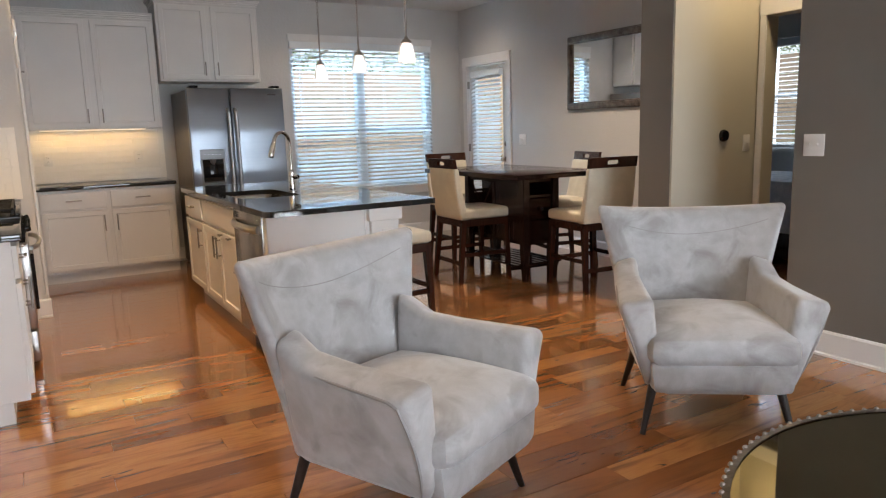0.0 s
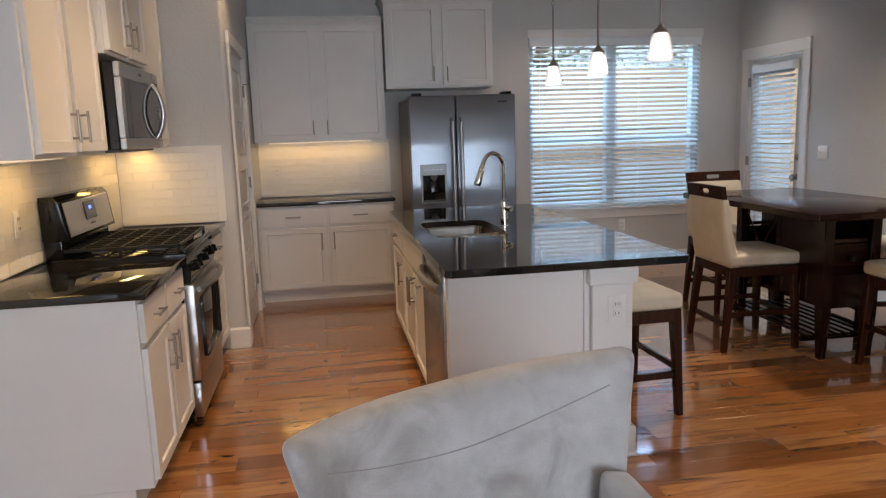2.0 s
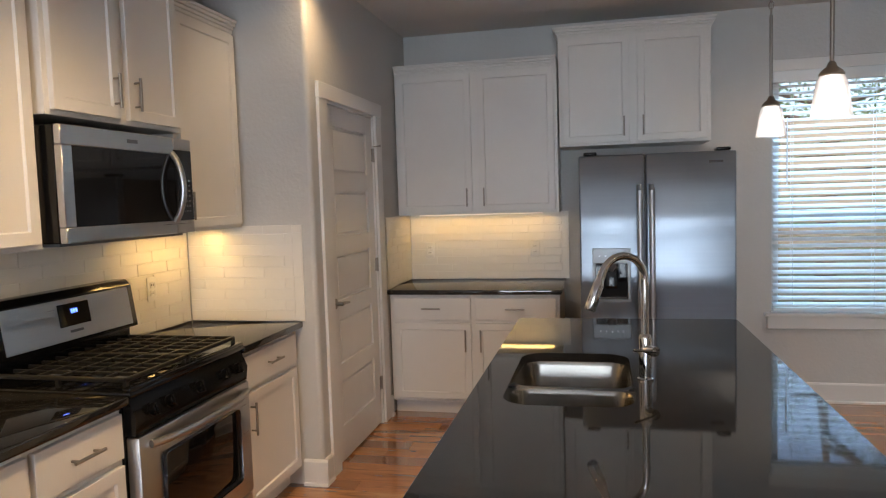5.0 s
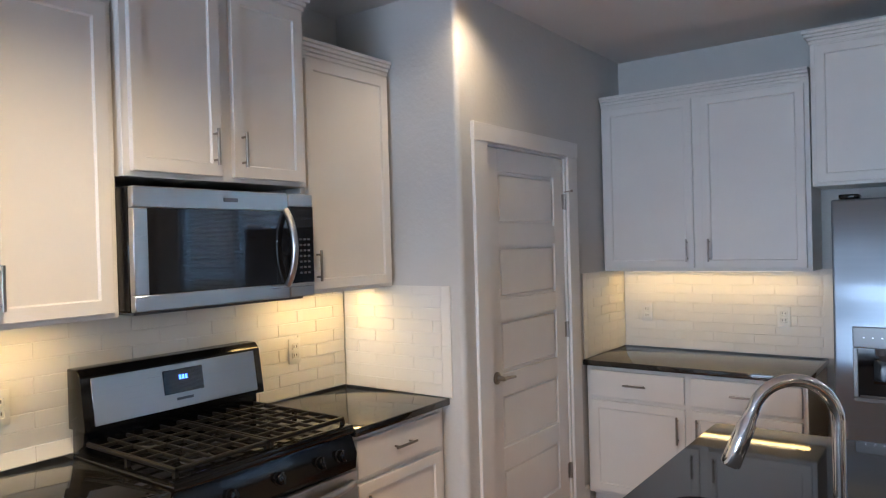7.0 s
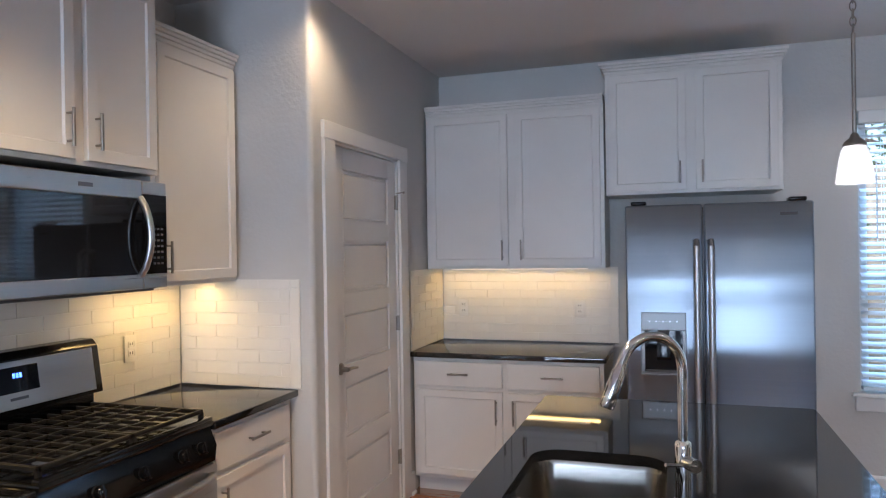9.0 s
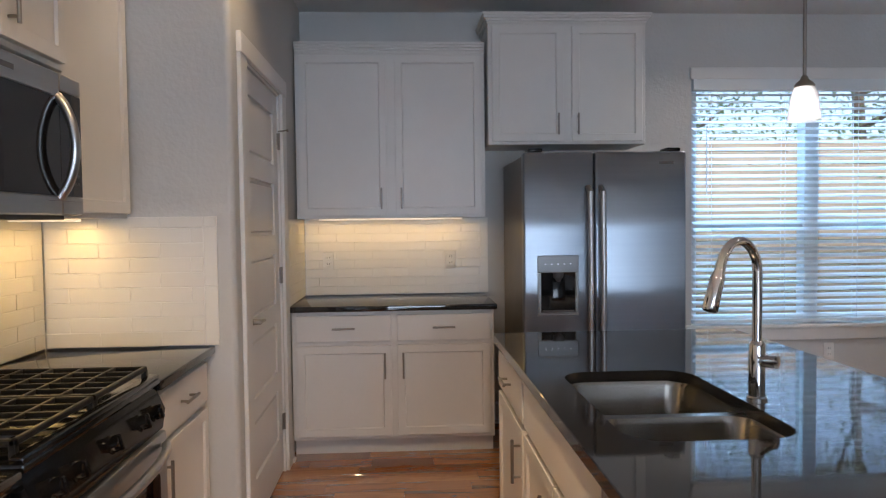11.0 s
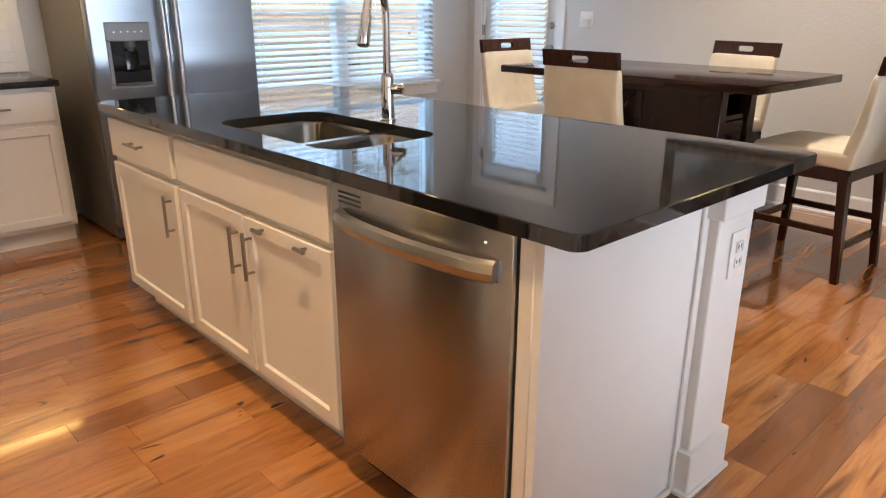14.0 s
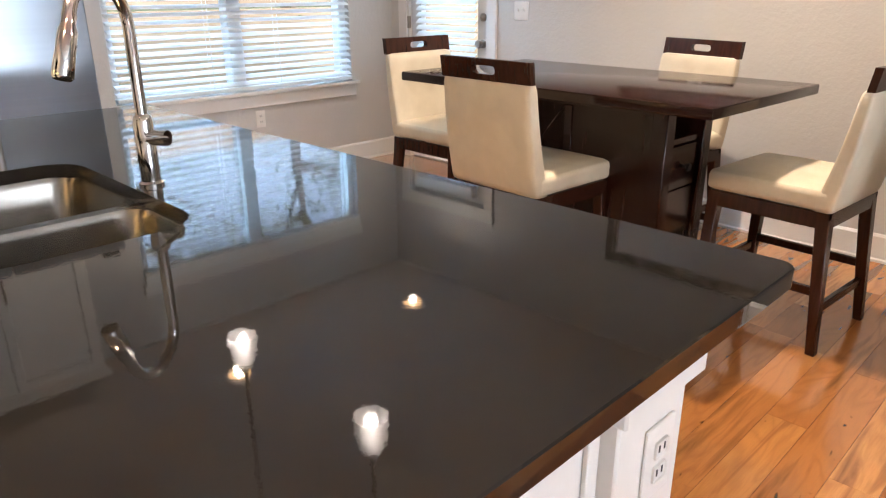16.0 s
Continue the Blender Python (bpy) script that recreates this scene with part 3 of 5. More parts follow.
def crown(x0, x1, depth, z, left, right):
    """A crown moulding on a cabinet top: stepped outwards at front and at its free ends."""
    bms = []
    for h0, h1, o in ((0.0, 0.018, 0.006), (0.018, 0.034, 0.014), (0.034, 0.05, 0.026), (0.05, 0.066, 0.034)):
        bms.append(solid(x0 - (o if left else 0), x1 + (o if right else 0), -depth - o, 0, z + h0, z + h1, 0.003, 1))
    return join(*bms)


def wall_cabinet(m, w, depth, z0, z1, doors, label, handles="inner", left=True, right=True):
    c = thing("wall_cabinet", label, "cabinet", m, "white kitchen cabinets")
    part("body", solid(0, w, -depth, 0, z0, z1, 0.002, 1), CAB, c, smooth=None)
    part("crown", crown(0, w, depth, z1 - 0.02, left, right), CAB, c, smooth=None)
    n, edge, gap = doors, 0.024, 0.052
    dw = (w - 2 * edge - gap * (n - 1)) / n
    for i in range(n):
        a = edge + i * (dw + gap)
        d = shaker("door", c, a, a + dw, z0 + 0.018, z1 - 0.035, -depth)
        hx = a + dw - 0.035 if i % 2 == 0 and handles == "inner" else a + 0.035
        bar_pull(d, hx, -depth - 0.02, z0 + 0.12, 0.13, True)
    return c


def base_cabinet(m, w, depth, layout, label, end_left=False, top=0.85, hollow=False):
    """layout: (lo, hi, kind) with kind 'dd' drawer over door, 'fd' false front over a pair; hinge side after it."""
    c = thing("base_cabinet", label, "cabinet", m, "white kitchen cabinets")
    if hollow:
        part("face_frame", solid(0, w, -depth, -depth + 0.02, 0.10, top), CAB, c, smooth=None)
        part("side_panel", solid(0, 0.018, -depth + 0.02, 0, 0.10, top), CAB, c, smooth=None)
        part("side_panel", solid(w - 0.018, w, -depth + 0.02, 0, 0.10, top), CAB, c, smooth=None)
        part("bottom_panel", solid(0.018, w - 0.018, -depth + 0.02, 0, 0.10, 0.12), CAB, c, smooth=None)
    else:
        part("body", solid(0, w, -depth, 0, 0.10, top, 0.002, 1), CAB, c, smooth=None)
    part("toe_kick", solid(0.002 if not end_left else 0.0, w - 0.002, -depth + 0.07, 0, 0.0, 0.10), CAB, c, smooth=None)
    for lo, hi, kind, side in layout:
        if kind in ("dd", "drawer"):
            f = shaker("drawer_front", c, lo, hi, 0.675, 0.825, -depth, rail=0)
            bar_pull(f, (lo + hi) / 2, -depth - 0.02, 0.752, 0.13)
        if kind == "false":
            shaker("false_front", c, lo, hi, 0.675, 0.825, -depth, rail=0)
        if kind in ("dd", "door", "pullout"):
            d = shaker("door", c, lo, hi, 0.125, 0.65, -depth)
            if kind == "pullout":
                for q in (0.25, 0.75):
                    kx = lo + (hi - lo) * q
                    part("knob", join(tube([(kx - 0.024, -depth - 0.045, 0.632), (kx + 0.024, -depth - 0.045, 0.632)], 0.0065, 8), tube([(kx, -depth - 0.02, 0.632), (kx, -depth - 0.045, 0.632)], 0.005, 8)), NICKEL, d)
            hx = hi - 0.035 if side == "r" else lo + 0.035
            bar_pull(d, hx, -depth - 0.02, 0.535, 0.15, True)
    return c


def west(y):
    return pose(XL + 0.002, y, 0, 0, 0, 90)


def north(x):
    return pose(x, YB - 0.002, 0)


# west run
base_cabinet(west(3.63), 0.795, 0.61, [(0.02, 0.385, "dd", "r"), (0.41, 0.78, "dd", "l")], "white painted base cabinet with two drawers over two doors", True)
base_cabinet(west(5.20), 0.615, 0.61, [(0.03, 0.57, "dd", "l")], "white painted base cabinet, one drawer over one door")
wall_cabinet(west(3.62), 0.835, 0.33, 1.372, 2.408, 2, "tall white wall cabinet with two doors", right=False)
wall_cabinet(west(4.46), 0.785, 0.37, 1.83, 2.571, 2, "white wall cabinet above the microwave, set higher")
wall_cabinet(west(5.25), 0.565, 0.33, 1.385, 2.408, 1, "tall white wall cabinet with one door", "left", False, False)
# north run
base_cabinet(north(0.11), 1.17, 0.61, [(0.03, 0.57, "dd", "r"), (0.605, 1.145, "dd", "l")], "white painted base cabinet with two drawers over two doors")
wall_cabinet(north(0.11), 1.16, 0.32, 1.385, 2.41, 2, "tall white wall cabinet with two doors", left=False, right=False)
wall_cabinet(north(1.285), 0.975, 0.38, 1.825, 2.575, 2, "white wall cabinet above the refrigerator, set higher")


def counter(label, x0, x1, y0, y1, z0=0.85, z1=0.882, bev=0.006):
    return single("countertop", solid(x0, x1, y0, y1, z0, z1, bev, 3), GRANITE, label, "countertop")


counter("polished black granite countertop beside the range", XL + 0.002, 0.016, 3.597, 4.422)
counter("polished black granite countertop in the corner", XL + 0.002, 0.016, 5.198, YP - 0.002)
counter("polished black granite countertop on the back run", XP + 0.002, 1.295, 7.025, YB - 0.002)


def gas_range():
    W, D = 0.76, 0.66
    r = thing("gas_range", "stainless gas range with black cooktop and oven", "range", west(4.43))
    part("body", solid(0, W, -0.62, -0.03, 0.03, 0.87, 0.004, 1), BLACKE, r)
    for x in (0.06, W - 0.06):
        for y in (-0.56, -0.1):
            part("foot", lathe([(0.02, 0.0), (0.02, 0.03)], 10, pose(x, y, 0)), BLACKE, r)
    drawer = part("drawer", solid(0.004, W - 0.004, -0.665, -0.62, 0.055, 0.235, 0.008), STEELH, r, "stainless storage drawer")
    door = part("oven_door", solid(0.004, W - 0.004, -0.672, -0.62, 0.245, 0.735, 0.008), STEELH, r, "stainless oven door")
    part("glass", solid(0.12, W - 0.12, -0.6745, -0.67, 0.33, 0.645, 0.02, 3), BLACKG, door, "black oven window")
    hb = [(0.05 + (W - 0.10) * i / 12, -0.685 - 0.045 * math.sin(math.pi * i / 12) ** 0.6, 0.70) for i in range(13)]
    part("handle", moved(tube(hb, 0.014, 10), Matrix.Translation((0, 0, 0.0))), STEELH, door, "curved stainless handle")
    part("control_panel", prism([(-0.66, 0.74), (-0.62, 0.74), (-0.62, 0.875), (-0.635, 0.875), (-0.668, 0.80)], "x", 0.002, W - 0.002), BLACKE, r, "black control panel")
    for i, x in enumerate((0.09, 0.19, 0.38, 0.57, 0.67)):
        k = part("knob", join(lathe([(0.024, 0), (0.024, 0.010), (0.018, 0.012), (0.017, 0.030), (0.014, 0.033)], 18), solid(-0.006, 0.006, -0.021, 0.021, 0.012, 0.038, 0.003, 1)), BLACKE, r)
        k.matrix_basis = pose(x, -0.655, 0.805, 75, 0, 0)
    part("cooktop", join(solid(-0.004, W + 0.004, -0.655, -0.05, 0.87, 0.892, 0.008), solid(0.0, W, -0.652, -0.62, 0.885, 0.905, 0.006)), BLACKE, r, "glossy black cooktop")
    for x, y, s in ((0.19, -0.48, 0.05), (0.19, -0.21, 0.04), (0.38, -0.345, 0.035), (0.57, -0.48, 0.055), (0.57, -0.21, 0.04)):
        b = part("burner", lathe([(s, 0), (s, 0.010), (s * 0.8, 0.014)], 20, pose(x, y, 0.892)), GREYP, r)
        part("burner_cap", lathe([(s * 0.75, 0.012), (s * 0.75, 0.019), (s * 0.6, 0.022)], 20, pose(x, y, 0.892)), IRON, b)
    for g in range(2):
        x0, x1 = (0.02, 0.378) if g == 0 else (0.382, 0.74)
        y0, y1, z = -0.625, -0.075, 0.918
        bars = [solid(x0, x1, y0, y0 + 0.014, z, z + 0.016, 0.003, 1), solid(x0, x1, y1 - 0.014, y1, z, z + 0.016, 0.003, 1), solid(x0, x0 + 0.014, y0, y1, z, z + 0.016, 0.003, 1), solid(x1 - 0.014, x1, y0, y1, z, z + 0.016, 0.003, 1)]
        for q in (0.17, 0.34, 0.5, 0.66, 0.83):
            yy = y0 + (y1 - y0) * q
            bars.append(solid(x0 + 0.01, x1 - 0.01, yy - 0.005, yy + 0.005, z + 0.003, z + 0.016, 0.002, 1))
        for q in (0.22, 0.41, 0.59, 0.78):
            xx = x0 + (x1 - x0) * q
            bars.append(solid(xx - 0.005, xx + 0.005, y0 + 0.01, y1 - 0.01, z + 0.003, z + 0.016, 0.002, 1))
        for xx in (x0 + 0.007, x1 - 0.007):
            for yy in (y0 + 0.007, (y0 + y1) / 2, y1 - 0.007):
                bars.append(solid(xx - 0.007, xx + 0.007, yy - 0.007, yy + 0.007, 0.889, z + 0.004))
        part("grate", join(*bars), IRON, r, "cast iron grate", smooth=None)
    part("riser", solid(0.012, W - 0.012, -0.10, -0.02, 0.88, 1.01, 0.006), BLACKE, r)
    guard = part("backguard", prism([(-0.135, 0.975), (-0.02, 0.975), (-0.02, 1.185), (-0.085, 1.185), (-0.108, 1.16)], "x", 0.0, W, 0.004), BLACKE, r, "black backguard")
    tilt = pose(0, -0.1335, 0.99, -math.degrees(math.atan2(0.027, 0.185)), 0, 0)
    face = part("fascia", moved(solid(0.035, W - 0.035, -0.004, 0.0, 0.0, 0.165, 0.002, 1), tilt), STEELH, guard, "stainless control fascia")
    part("display", moved(solid(0.30, 0.47, -0.0075, -0.004, 0.055, 0.145, 0.002, 1), tilt), BLACKG, guard, "black clock display")
    for i in range(3):
        part("digit", moved(solid(0.365 + i * 0.013, 0.374 + i * 0.013, -0.0095, -0.008, 0.105, 0.122), tilt), CLOCK, guard, "lit blue digit")
    part("nameplate", moved(solid(0.35, 0.42, -0.0062, -0.0042, 0.028, 0.038), tilt), GREYP, guard)


gas_range()


def microwave():
    W, H, D = 0.765, 0.405, 0.40
    m = thing("microwave", "stainless over-range microwave with a dark window", "microwave", pose(XL + 0.002, 4.455, 1.39, 0, 0, 90))
    part("body", solid(0, W, -D, 0, 0, H, 0.004, 1), BLACKE, m)
    front = part("front_frame", join(solid(0.0, 0.635, -D - 0.03, -D, H - 0.07, H, 0.004, 1), solid(0.0, 0.635, -D - 0.03, -D, 0.0, 0.055, 0.004, 1), solid(0.0, 0.05, -D - 0.03, -D, 0.055, H - 0.07, 0.003, 1), solid(0.637, W, -D - 0.03, -D, H - 0.05, H, 0.004, 1), solid(0.637, W, -D - 0.03, -D, 0, 0.055, 0.004, 1)), STEELH, m, "stainless door frame")
    part("glass", solid(0.05, 0.636, -D - 0.028, -D, 0.055, H - 0.07), BLACKG, m, "black glass window")
    part("control_strip", solid(0.638, W, -D - 0.028, -D, 0.055, H - 0.05), BLACKG, m, "black control strip")
    for i in range(7):
        for j in range(3):
            part("button", solid(0.69 + j * 0.021, 0.703 + j * 0.021, -D - 0.0292, -D - 0.0283, 0.09 + i * 0.022, 0.098 + i * 0.022), GREYP, m)
    hp = [(0.625, -D - 0.028 - 0.048 * math.sin(math.pi * i / 10) ** 0.7, 0.05 + 0.29 * i / 10) for i in range(11)]
    part("handle", tube(hp, 0.013, 10), STEELH, m, "curved stainless handle")
    part("vent", solid(0.02, W - 0.02, -D + 0.02, -0.03, -0.012, 0.0), GREYP, m)
    part("nameplate", solid(0.34, 0.40, -D - 0.032, -D - 0.0302, H - 0.042, H - 0.028), GREYP, m)


microwave()


def refrigerator():
    W = 0.915
    f = thing("refrigerator", "stainless side-by-side refrigerator with water dispenser", "refrigerator", pose(1.422, YB - 0.03, 0))
    yb, yd = -0.72, -0.80
    part("body", solid(0.004, W - 0.004, yb, 0, 0.02, 1.72, 0.006, 1), surface("fridge_side", (0.20, 0.185, 0.165), None, 0.35, 0.3, fine=200, bump=0.1), f, "grey painted side")
    split = 0.395
    for name, a, b in (("freezer_door", 0.0, split - 0.004), ("door", split + 0.004, W)):
        d = part(name, solid(a, b, yd, yb - 0.006, 0.09, 1.735, 0.012, 3), STEEL, f, "brushed stainless door")
        hx = split - 0.035 if a == 0 else split + 0.035
        pts = [(hx, yd - 0.004, 0.55)] + [(hx, yd - 0.05 - 0.012 * math.sin(math.pi * i / 8), 0.58 + 0.93 * i / 8) for i in range(9)] + [(hx, yd - 0.004, 1.54)]
        part("handle", moved(tube(pts, 0.017, 10), Matrix()), HANDLE, d, "tall stainless handle")
        if a == 0:
            part("dispenser", join(solid(0.075, 0.305, yd - 0.006, yd + 0.01, 0.83, 0.85, 0.003, 1), solid(0.075, 0.305, yd - 0.006, yd + 0.01, 1.07, 1.165, 0.004, 1), solid(0.075, 0.095, yd - 0.006, yd + 0.01, 0.85, 1.07, 0.003, 1), solid(0.285, 0.305, yd - 0.006, yd + 0.01, 0.85, 1.07, 0.003, 1)), SILVERP, d, "silver dispenser surround")
            part("dispenser_recess", solid(0.095, 0.285, yd - 0.003, yd + 0.02, 0.85, 1.07), BLACKG, d, "black dispenser recess")
            part("spout", lathe([(0.030, 1.072), (0.028, 1.045), (0.016, 1.035), (0.012, 1.02)], 14, pose(0.19, yd - 0.006, 0)), GREYP, d)
            part("paddle", prism([(yd - 0.004, 1.03), (yd - 0.014, 1.02), (yd - 0.024, 0.93), (yd - 0.016, 0.915), (yd - 0.004, 0.96)], "x", 0.155, 0.225, 0.002), BLACKE, d, "glossy black paddle")
            part("drip_tray", solid(0.10, 0.28, yd - 0.022, yd - 0.003, 0.851, 0.862, 0.003, 1), GREYP, d)
            for i in range(5):
                part("indicator", solid(0.115 + i * 0.035, 0.122 + i * 0.035, yd - 0.0075, yd - 0.0062, 1.115, 1.120), LED, d)
        else:
            part("nameplate", solid(W - 0.155, W - 0.075, yd - 0.003, yd - 0.0002, 1.665, 1.68), GREYP, d)
    part("grille", solid(0.01, W - 0.01, yb - 0.03, yb, 0.015, 0.085, 0.004, 1), GREYP, f)
    for x in (0.03, W - 0.11):
        part("hinge_cover", solid(x, x + 0.08, yd + 0.01, yd + 0.12, 1.736, 1.757, 0.006), BLACKE, f)
    for x in (0.05, W - 0.05):
        part("roller", lathe([(0.02, -0.02), (0.02, 0.02)], 12, pose(x, yb + 0.05, 0.02, 0, 90, 0)), BLACKE, f)


refrigerator()


# ---- island ----
IX0, IX1, IY0, IY1 = 1.136, 2.183, 3.612, 5.975     # top
BX0, BX1, BY0, BY1 = 1.155, 1.74, 3.70, 5.94        # body


def rounded(x0, x1, y0, y1, r, n=5):
    pts = []
    for cx, cy, a0 in ((x1 - r, y1 - r, 0), (x0 + r, y1 - r, 90), (x0 + r, y0 + r, 180), (x1 - r, y0 + r, 270)):
        for i in range(n + 1):
            a = radians(a0 + 90 * i / n)
            pts.append((cx + r * math.cos(a), cy + r * math.sin(a)))
    return pts


SX0, SX1, SY0, SY1 = 1.245, 1.647, 4.478, 5.18       # sink cut-out


def island_top():
    bm = bmesh.new()
    outer, inner = rounded(IX0, IX1, IY0, IY1, 0.03), rounded(SX0, SX1, SY0, SY1, 0.09)
    z1, z0, e = 0.882, 0.850, 0.0025
    def loop(pts, z):
        return [bm.verts.new((*p, z)) for p in pts]
    shr = rounded(IX0 + e, IX1 - e, IY0 + e, IY1 - e, 0.0275)
    ot, o1, o0, it, i0 = loop(shr, z1), loop(outer, z1 - e), loop(outer, z0), loop(inner, z1), loop(inner, z0)
    n = len(ot)
    for a, b in ((ot, o1), (o1, o0), (it, i0), (ot, it), (o0, i0)):
        for i in range(n):
            bm.faces.new((a[i], a[(i + 1) % n], b[(i + 1) % n], b[i]))
    bmesh.ops.recalc_face_normals(bm, faces=bm.faces[:])
    return single("island_countertop", bm, GRANITE, "polished black granite island top with a sink cut-out", "countertop", smooth=30)


island_top()
ICAB = pose(1.74, 5.94, 0, 0, 0, -90)   # local x runs along -y, fronts face -x
base_cabinet(ICAB, 0.62, 0.565, [(0.02, 0.60, "dd", "r")], "white island cabinet, one drawer over one door")
ic2 = base_cabinet(pose(1.74, 5.32, 0, 0, 0, -90), 0.955, 0.565, [(0.02, 0.935, "false", ""), (0.02, 0.47, "door", "r"), (0.485, 0.935, "pullout", "l")], "white island sink cabinet with two doors", hollow=True)


def dishwasher():
    d = thing("dishwasher", "stainless dishwasher with a curved bar handle", "dishwasher", pose(1.74, 4.36, 0, 0, 0, -90))
    W, y = 0.60, -0.565
    part("body", solid(0.004, W - 0.004, y + 0.02, -0.02, 0.09, 0.845), GREYP, d)
    door = part("door", solid(0.004, W - 0.004, y - 0.03, y + 0.018, 0.10, 0.846, 0.006), STEELD, d, "brushed stainless door")
    pts = [(0.05 + (W - 0.09) * i / 12, y - 0.038 - 0.034 * math.sin(math.pi * i / 12) ** 0.6, 0.765) for i in range(13)]
    bar = tube(pts, 0.016, 8)
    for v in bar.verts:
        v.co.z = 0.765 + (v.co.z - 0.765) * 1.5
    part("handle", bar, STEELH, door, "curved stainless handle")
    for i in range(3):
        part("vent_slot", solid(0.04, 0.125, y - 0.0312, y - 0.0302, 0.800 + i * 0.012, 0.805 + i * 0.012), DARKP, door)
    part("indicator", solid(W - 0.075, W - 0.071, y - 0.0325, y - 0.0302, 0.815, 0.818), GREENLED, door)
    part("badge", lathe([(0.022, 0), (0.022, 0.001)], 20, pose(W - 0.13, y - 0.0305, 0.14, 90, 0, 0)), SILVERP, door)
    part("toe_panel", solid(0.01, W - 0.01, y + 0.05, y + 0.07, 0.0, 0.095), BLACKE, d)


dishwasher()
single("end_filler", solid(BX0 + 0.002, BX0 + 0.03, BY0 + 0.022, 3.758, 0.0, 0.849, 0.002, 1), CAB, "white filler strip beside the dishwasher", "cabinet trim")
island_end = thing("island_end_panel", "white painted island end panel with applied trim", "panel")
part("panel", solid(BX0 + 0.002, 1.763, BY0, BY0 + 0.02, 0.0, 0.849), PANELW, island_end, smooth=None)
part("edge_strip", solid(1.737, 1.763, BY0 - 0.010, BY0 - 0.0005, 0.0, 0.849, 0.002, 1), PANELW, island_end)
part("shoe_strip", solid(BX0 + 0.004, 1.736, BY0 - 0.012, BY0 - 0.0005, 0.0, 0.018, 0.003, 1), PANELW, island_end)
single("island_back_panel", solid(1.742, 1.760, 3.952, BY1, 0.0, 0.849, 0.002, 1), PANELW, "white painted back panel of the island", "panel")


def island_post(y0, y1):
    p = thing("island_post", "square white painted post under the island top", "post")
    x0, x1 = 1.765, 1.945
    part("shaft", solid(x0, x1, y0, y1, 0.0, 0.849, 0.004, 1), PANELW, p)
    part("base", join(solid(x0 - 0.016, x1 + 0.016, y0 - 0.016, y1, 0, 0.135, 0.004, 1), solid(x0 - 0.026, x1 + 0.026, y0 - 0.026, y1, 0, 0.016, 0.004, 1)), PANELW, p)
    part("capital", solid(x0 - 0.018, x1 + 0.018, y0 - 0.018, y1, 0.772, 0.848, 0.004, 1), PANELW, p)
    return p


island_post(3.665, 3.945)


def wall_plate(name, label, m, kind="outlet", w=0.072, h=0.118):
    p = thing(name, label, "outlet" if kind == "outlet" else "switch", m)
    part("plate", solid(-w / 2, w / 2, -0.006, 0, -h / 2, h / 2, 0.003), WHITEP, p)
    if kind == "outlet":
        for z in (-0.02, 0.02):
            s = part("socket", solid(-0.017, 0.017, -0.0085, -0.006, z - 0.014, z + 0.014, 0.004), WHITEP, p)
            for x in (-0.007, 0.007):
                part("slot", solid(x - 0.0015, x + 0.0015, -0.0095, -0.0084, z - 0.004, z + 0.007), DARKP, s)
    else:
        n = max(1, round(w / 0.06))
        for i in range(n):
            x = (i - (n - 1) / 2) * 0.046
            part("toggle", solid(x - 0.004, x + 0.004, -0.016, -0.006, -0.004, 0.012, 0.002, 1), WHITEP, p)
    return p


wall_plate("outlet", "white duplex outlet on the island post", pose(1.872, 3.665, 0.663), w=0.078, h=0.122)
wall_plate("outlet", "white duplex outlet on the tiled wall", pose(0.262, YB - 0.012, 1.107))
wall_plate("outlet", "white duplex outlet on the tiled wall", pose(1.069, YB - 0.012, 1.107))
wall_plate("outlet", "white duplex outlet on the tiled wall", pose(XL + 0.012, 5.471, 1.10, 0, 0, 90))
wall_plate("outlet", "white duplex outlet on the tiled wall", pose(XL + 0.012, 4.214, 1.09, 0, 0, 90))
wall_plate("outlet", "white duplex outlet under the window", pose(3.68, YB, 0.435))
wall_plate("light_switch", "white double switch beside the garden door", pose(XR, 6.375, 1.15, 0, 0, -90), "switch", 0.118)
wall_plate("light_switch", "white switch plate on the taupe wall", pose(XW, 2.22, 1.146, 0, 0, -90), "switch", 0.118)
wall_plate("light_switch", "beige switch plate in the hall", pose(4.50, 3.195, 1.13), "switch")
single("thermostat", lathe([(0.042, 0), (0.042, 0.012), (0.036, 0.022), (0.030, 0.024)], 28, pose(4.25, 3.195, 1.188, 90, 0, 0)), BLACKG, "round black thermostat on the hall wall", "thermostat")


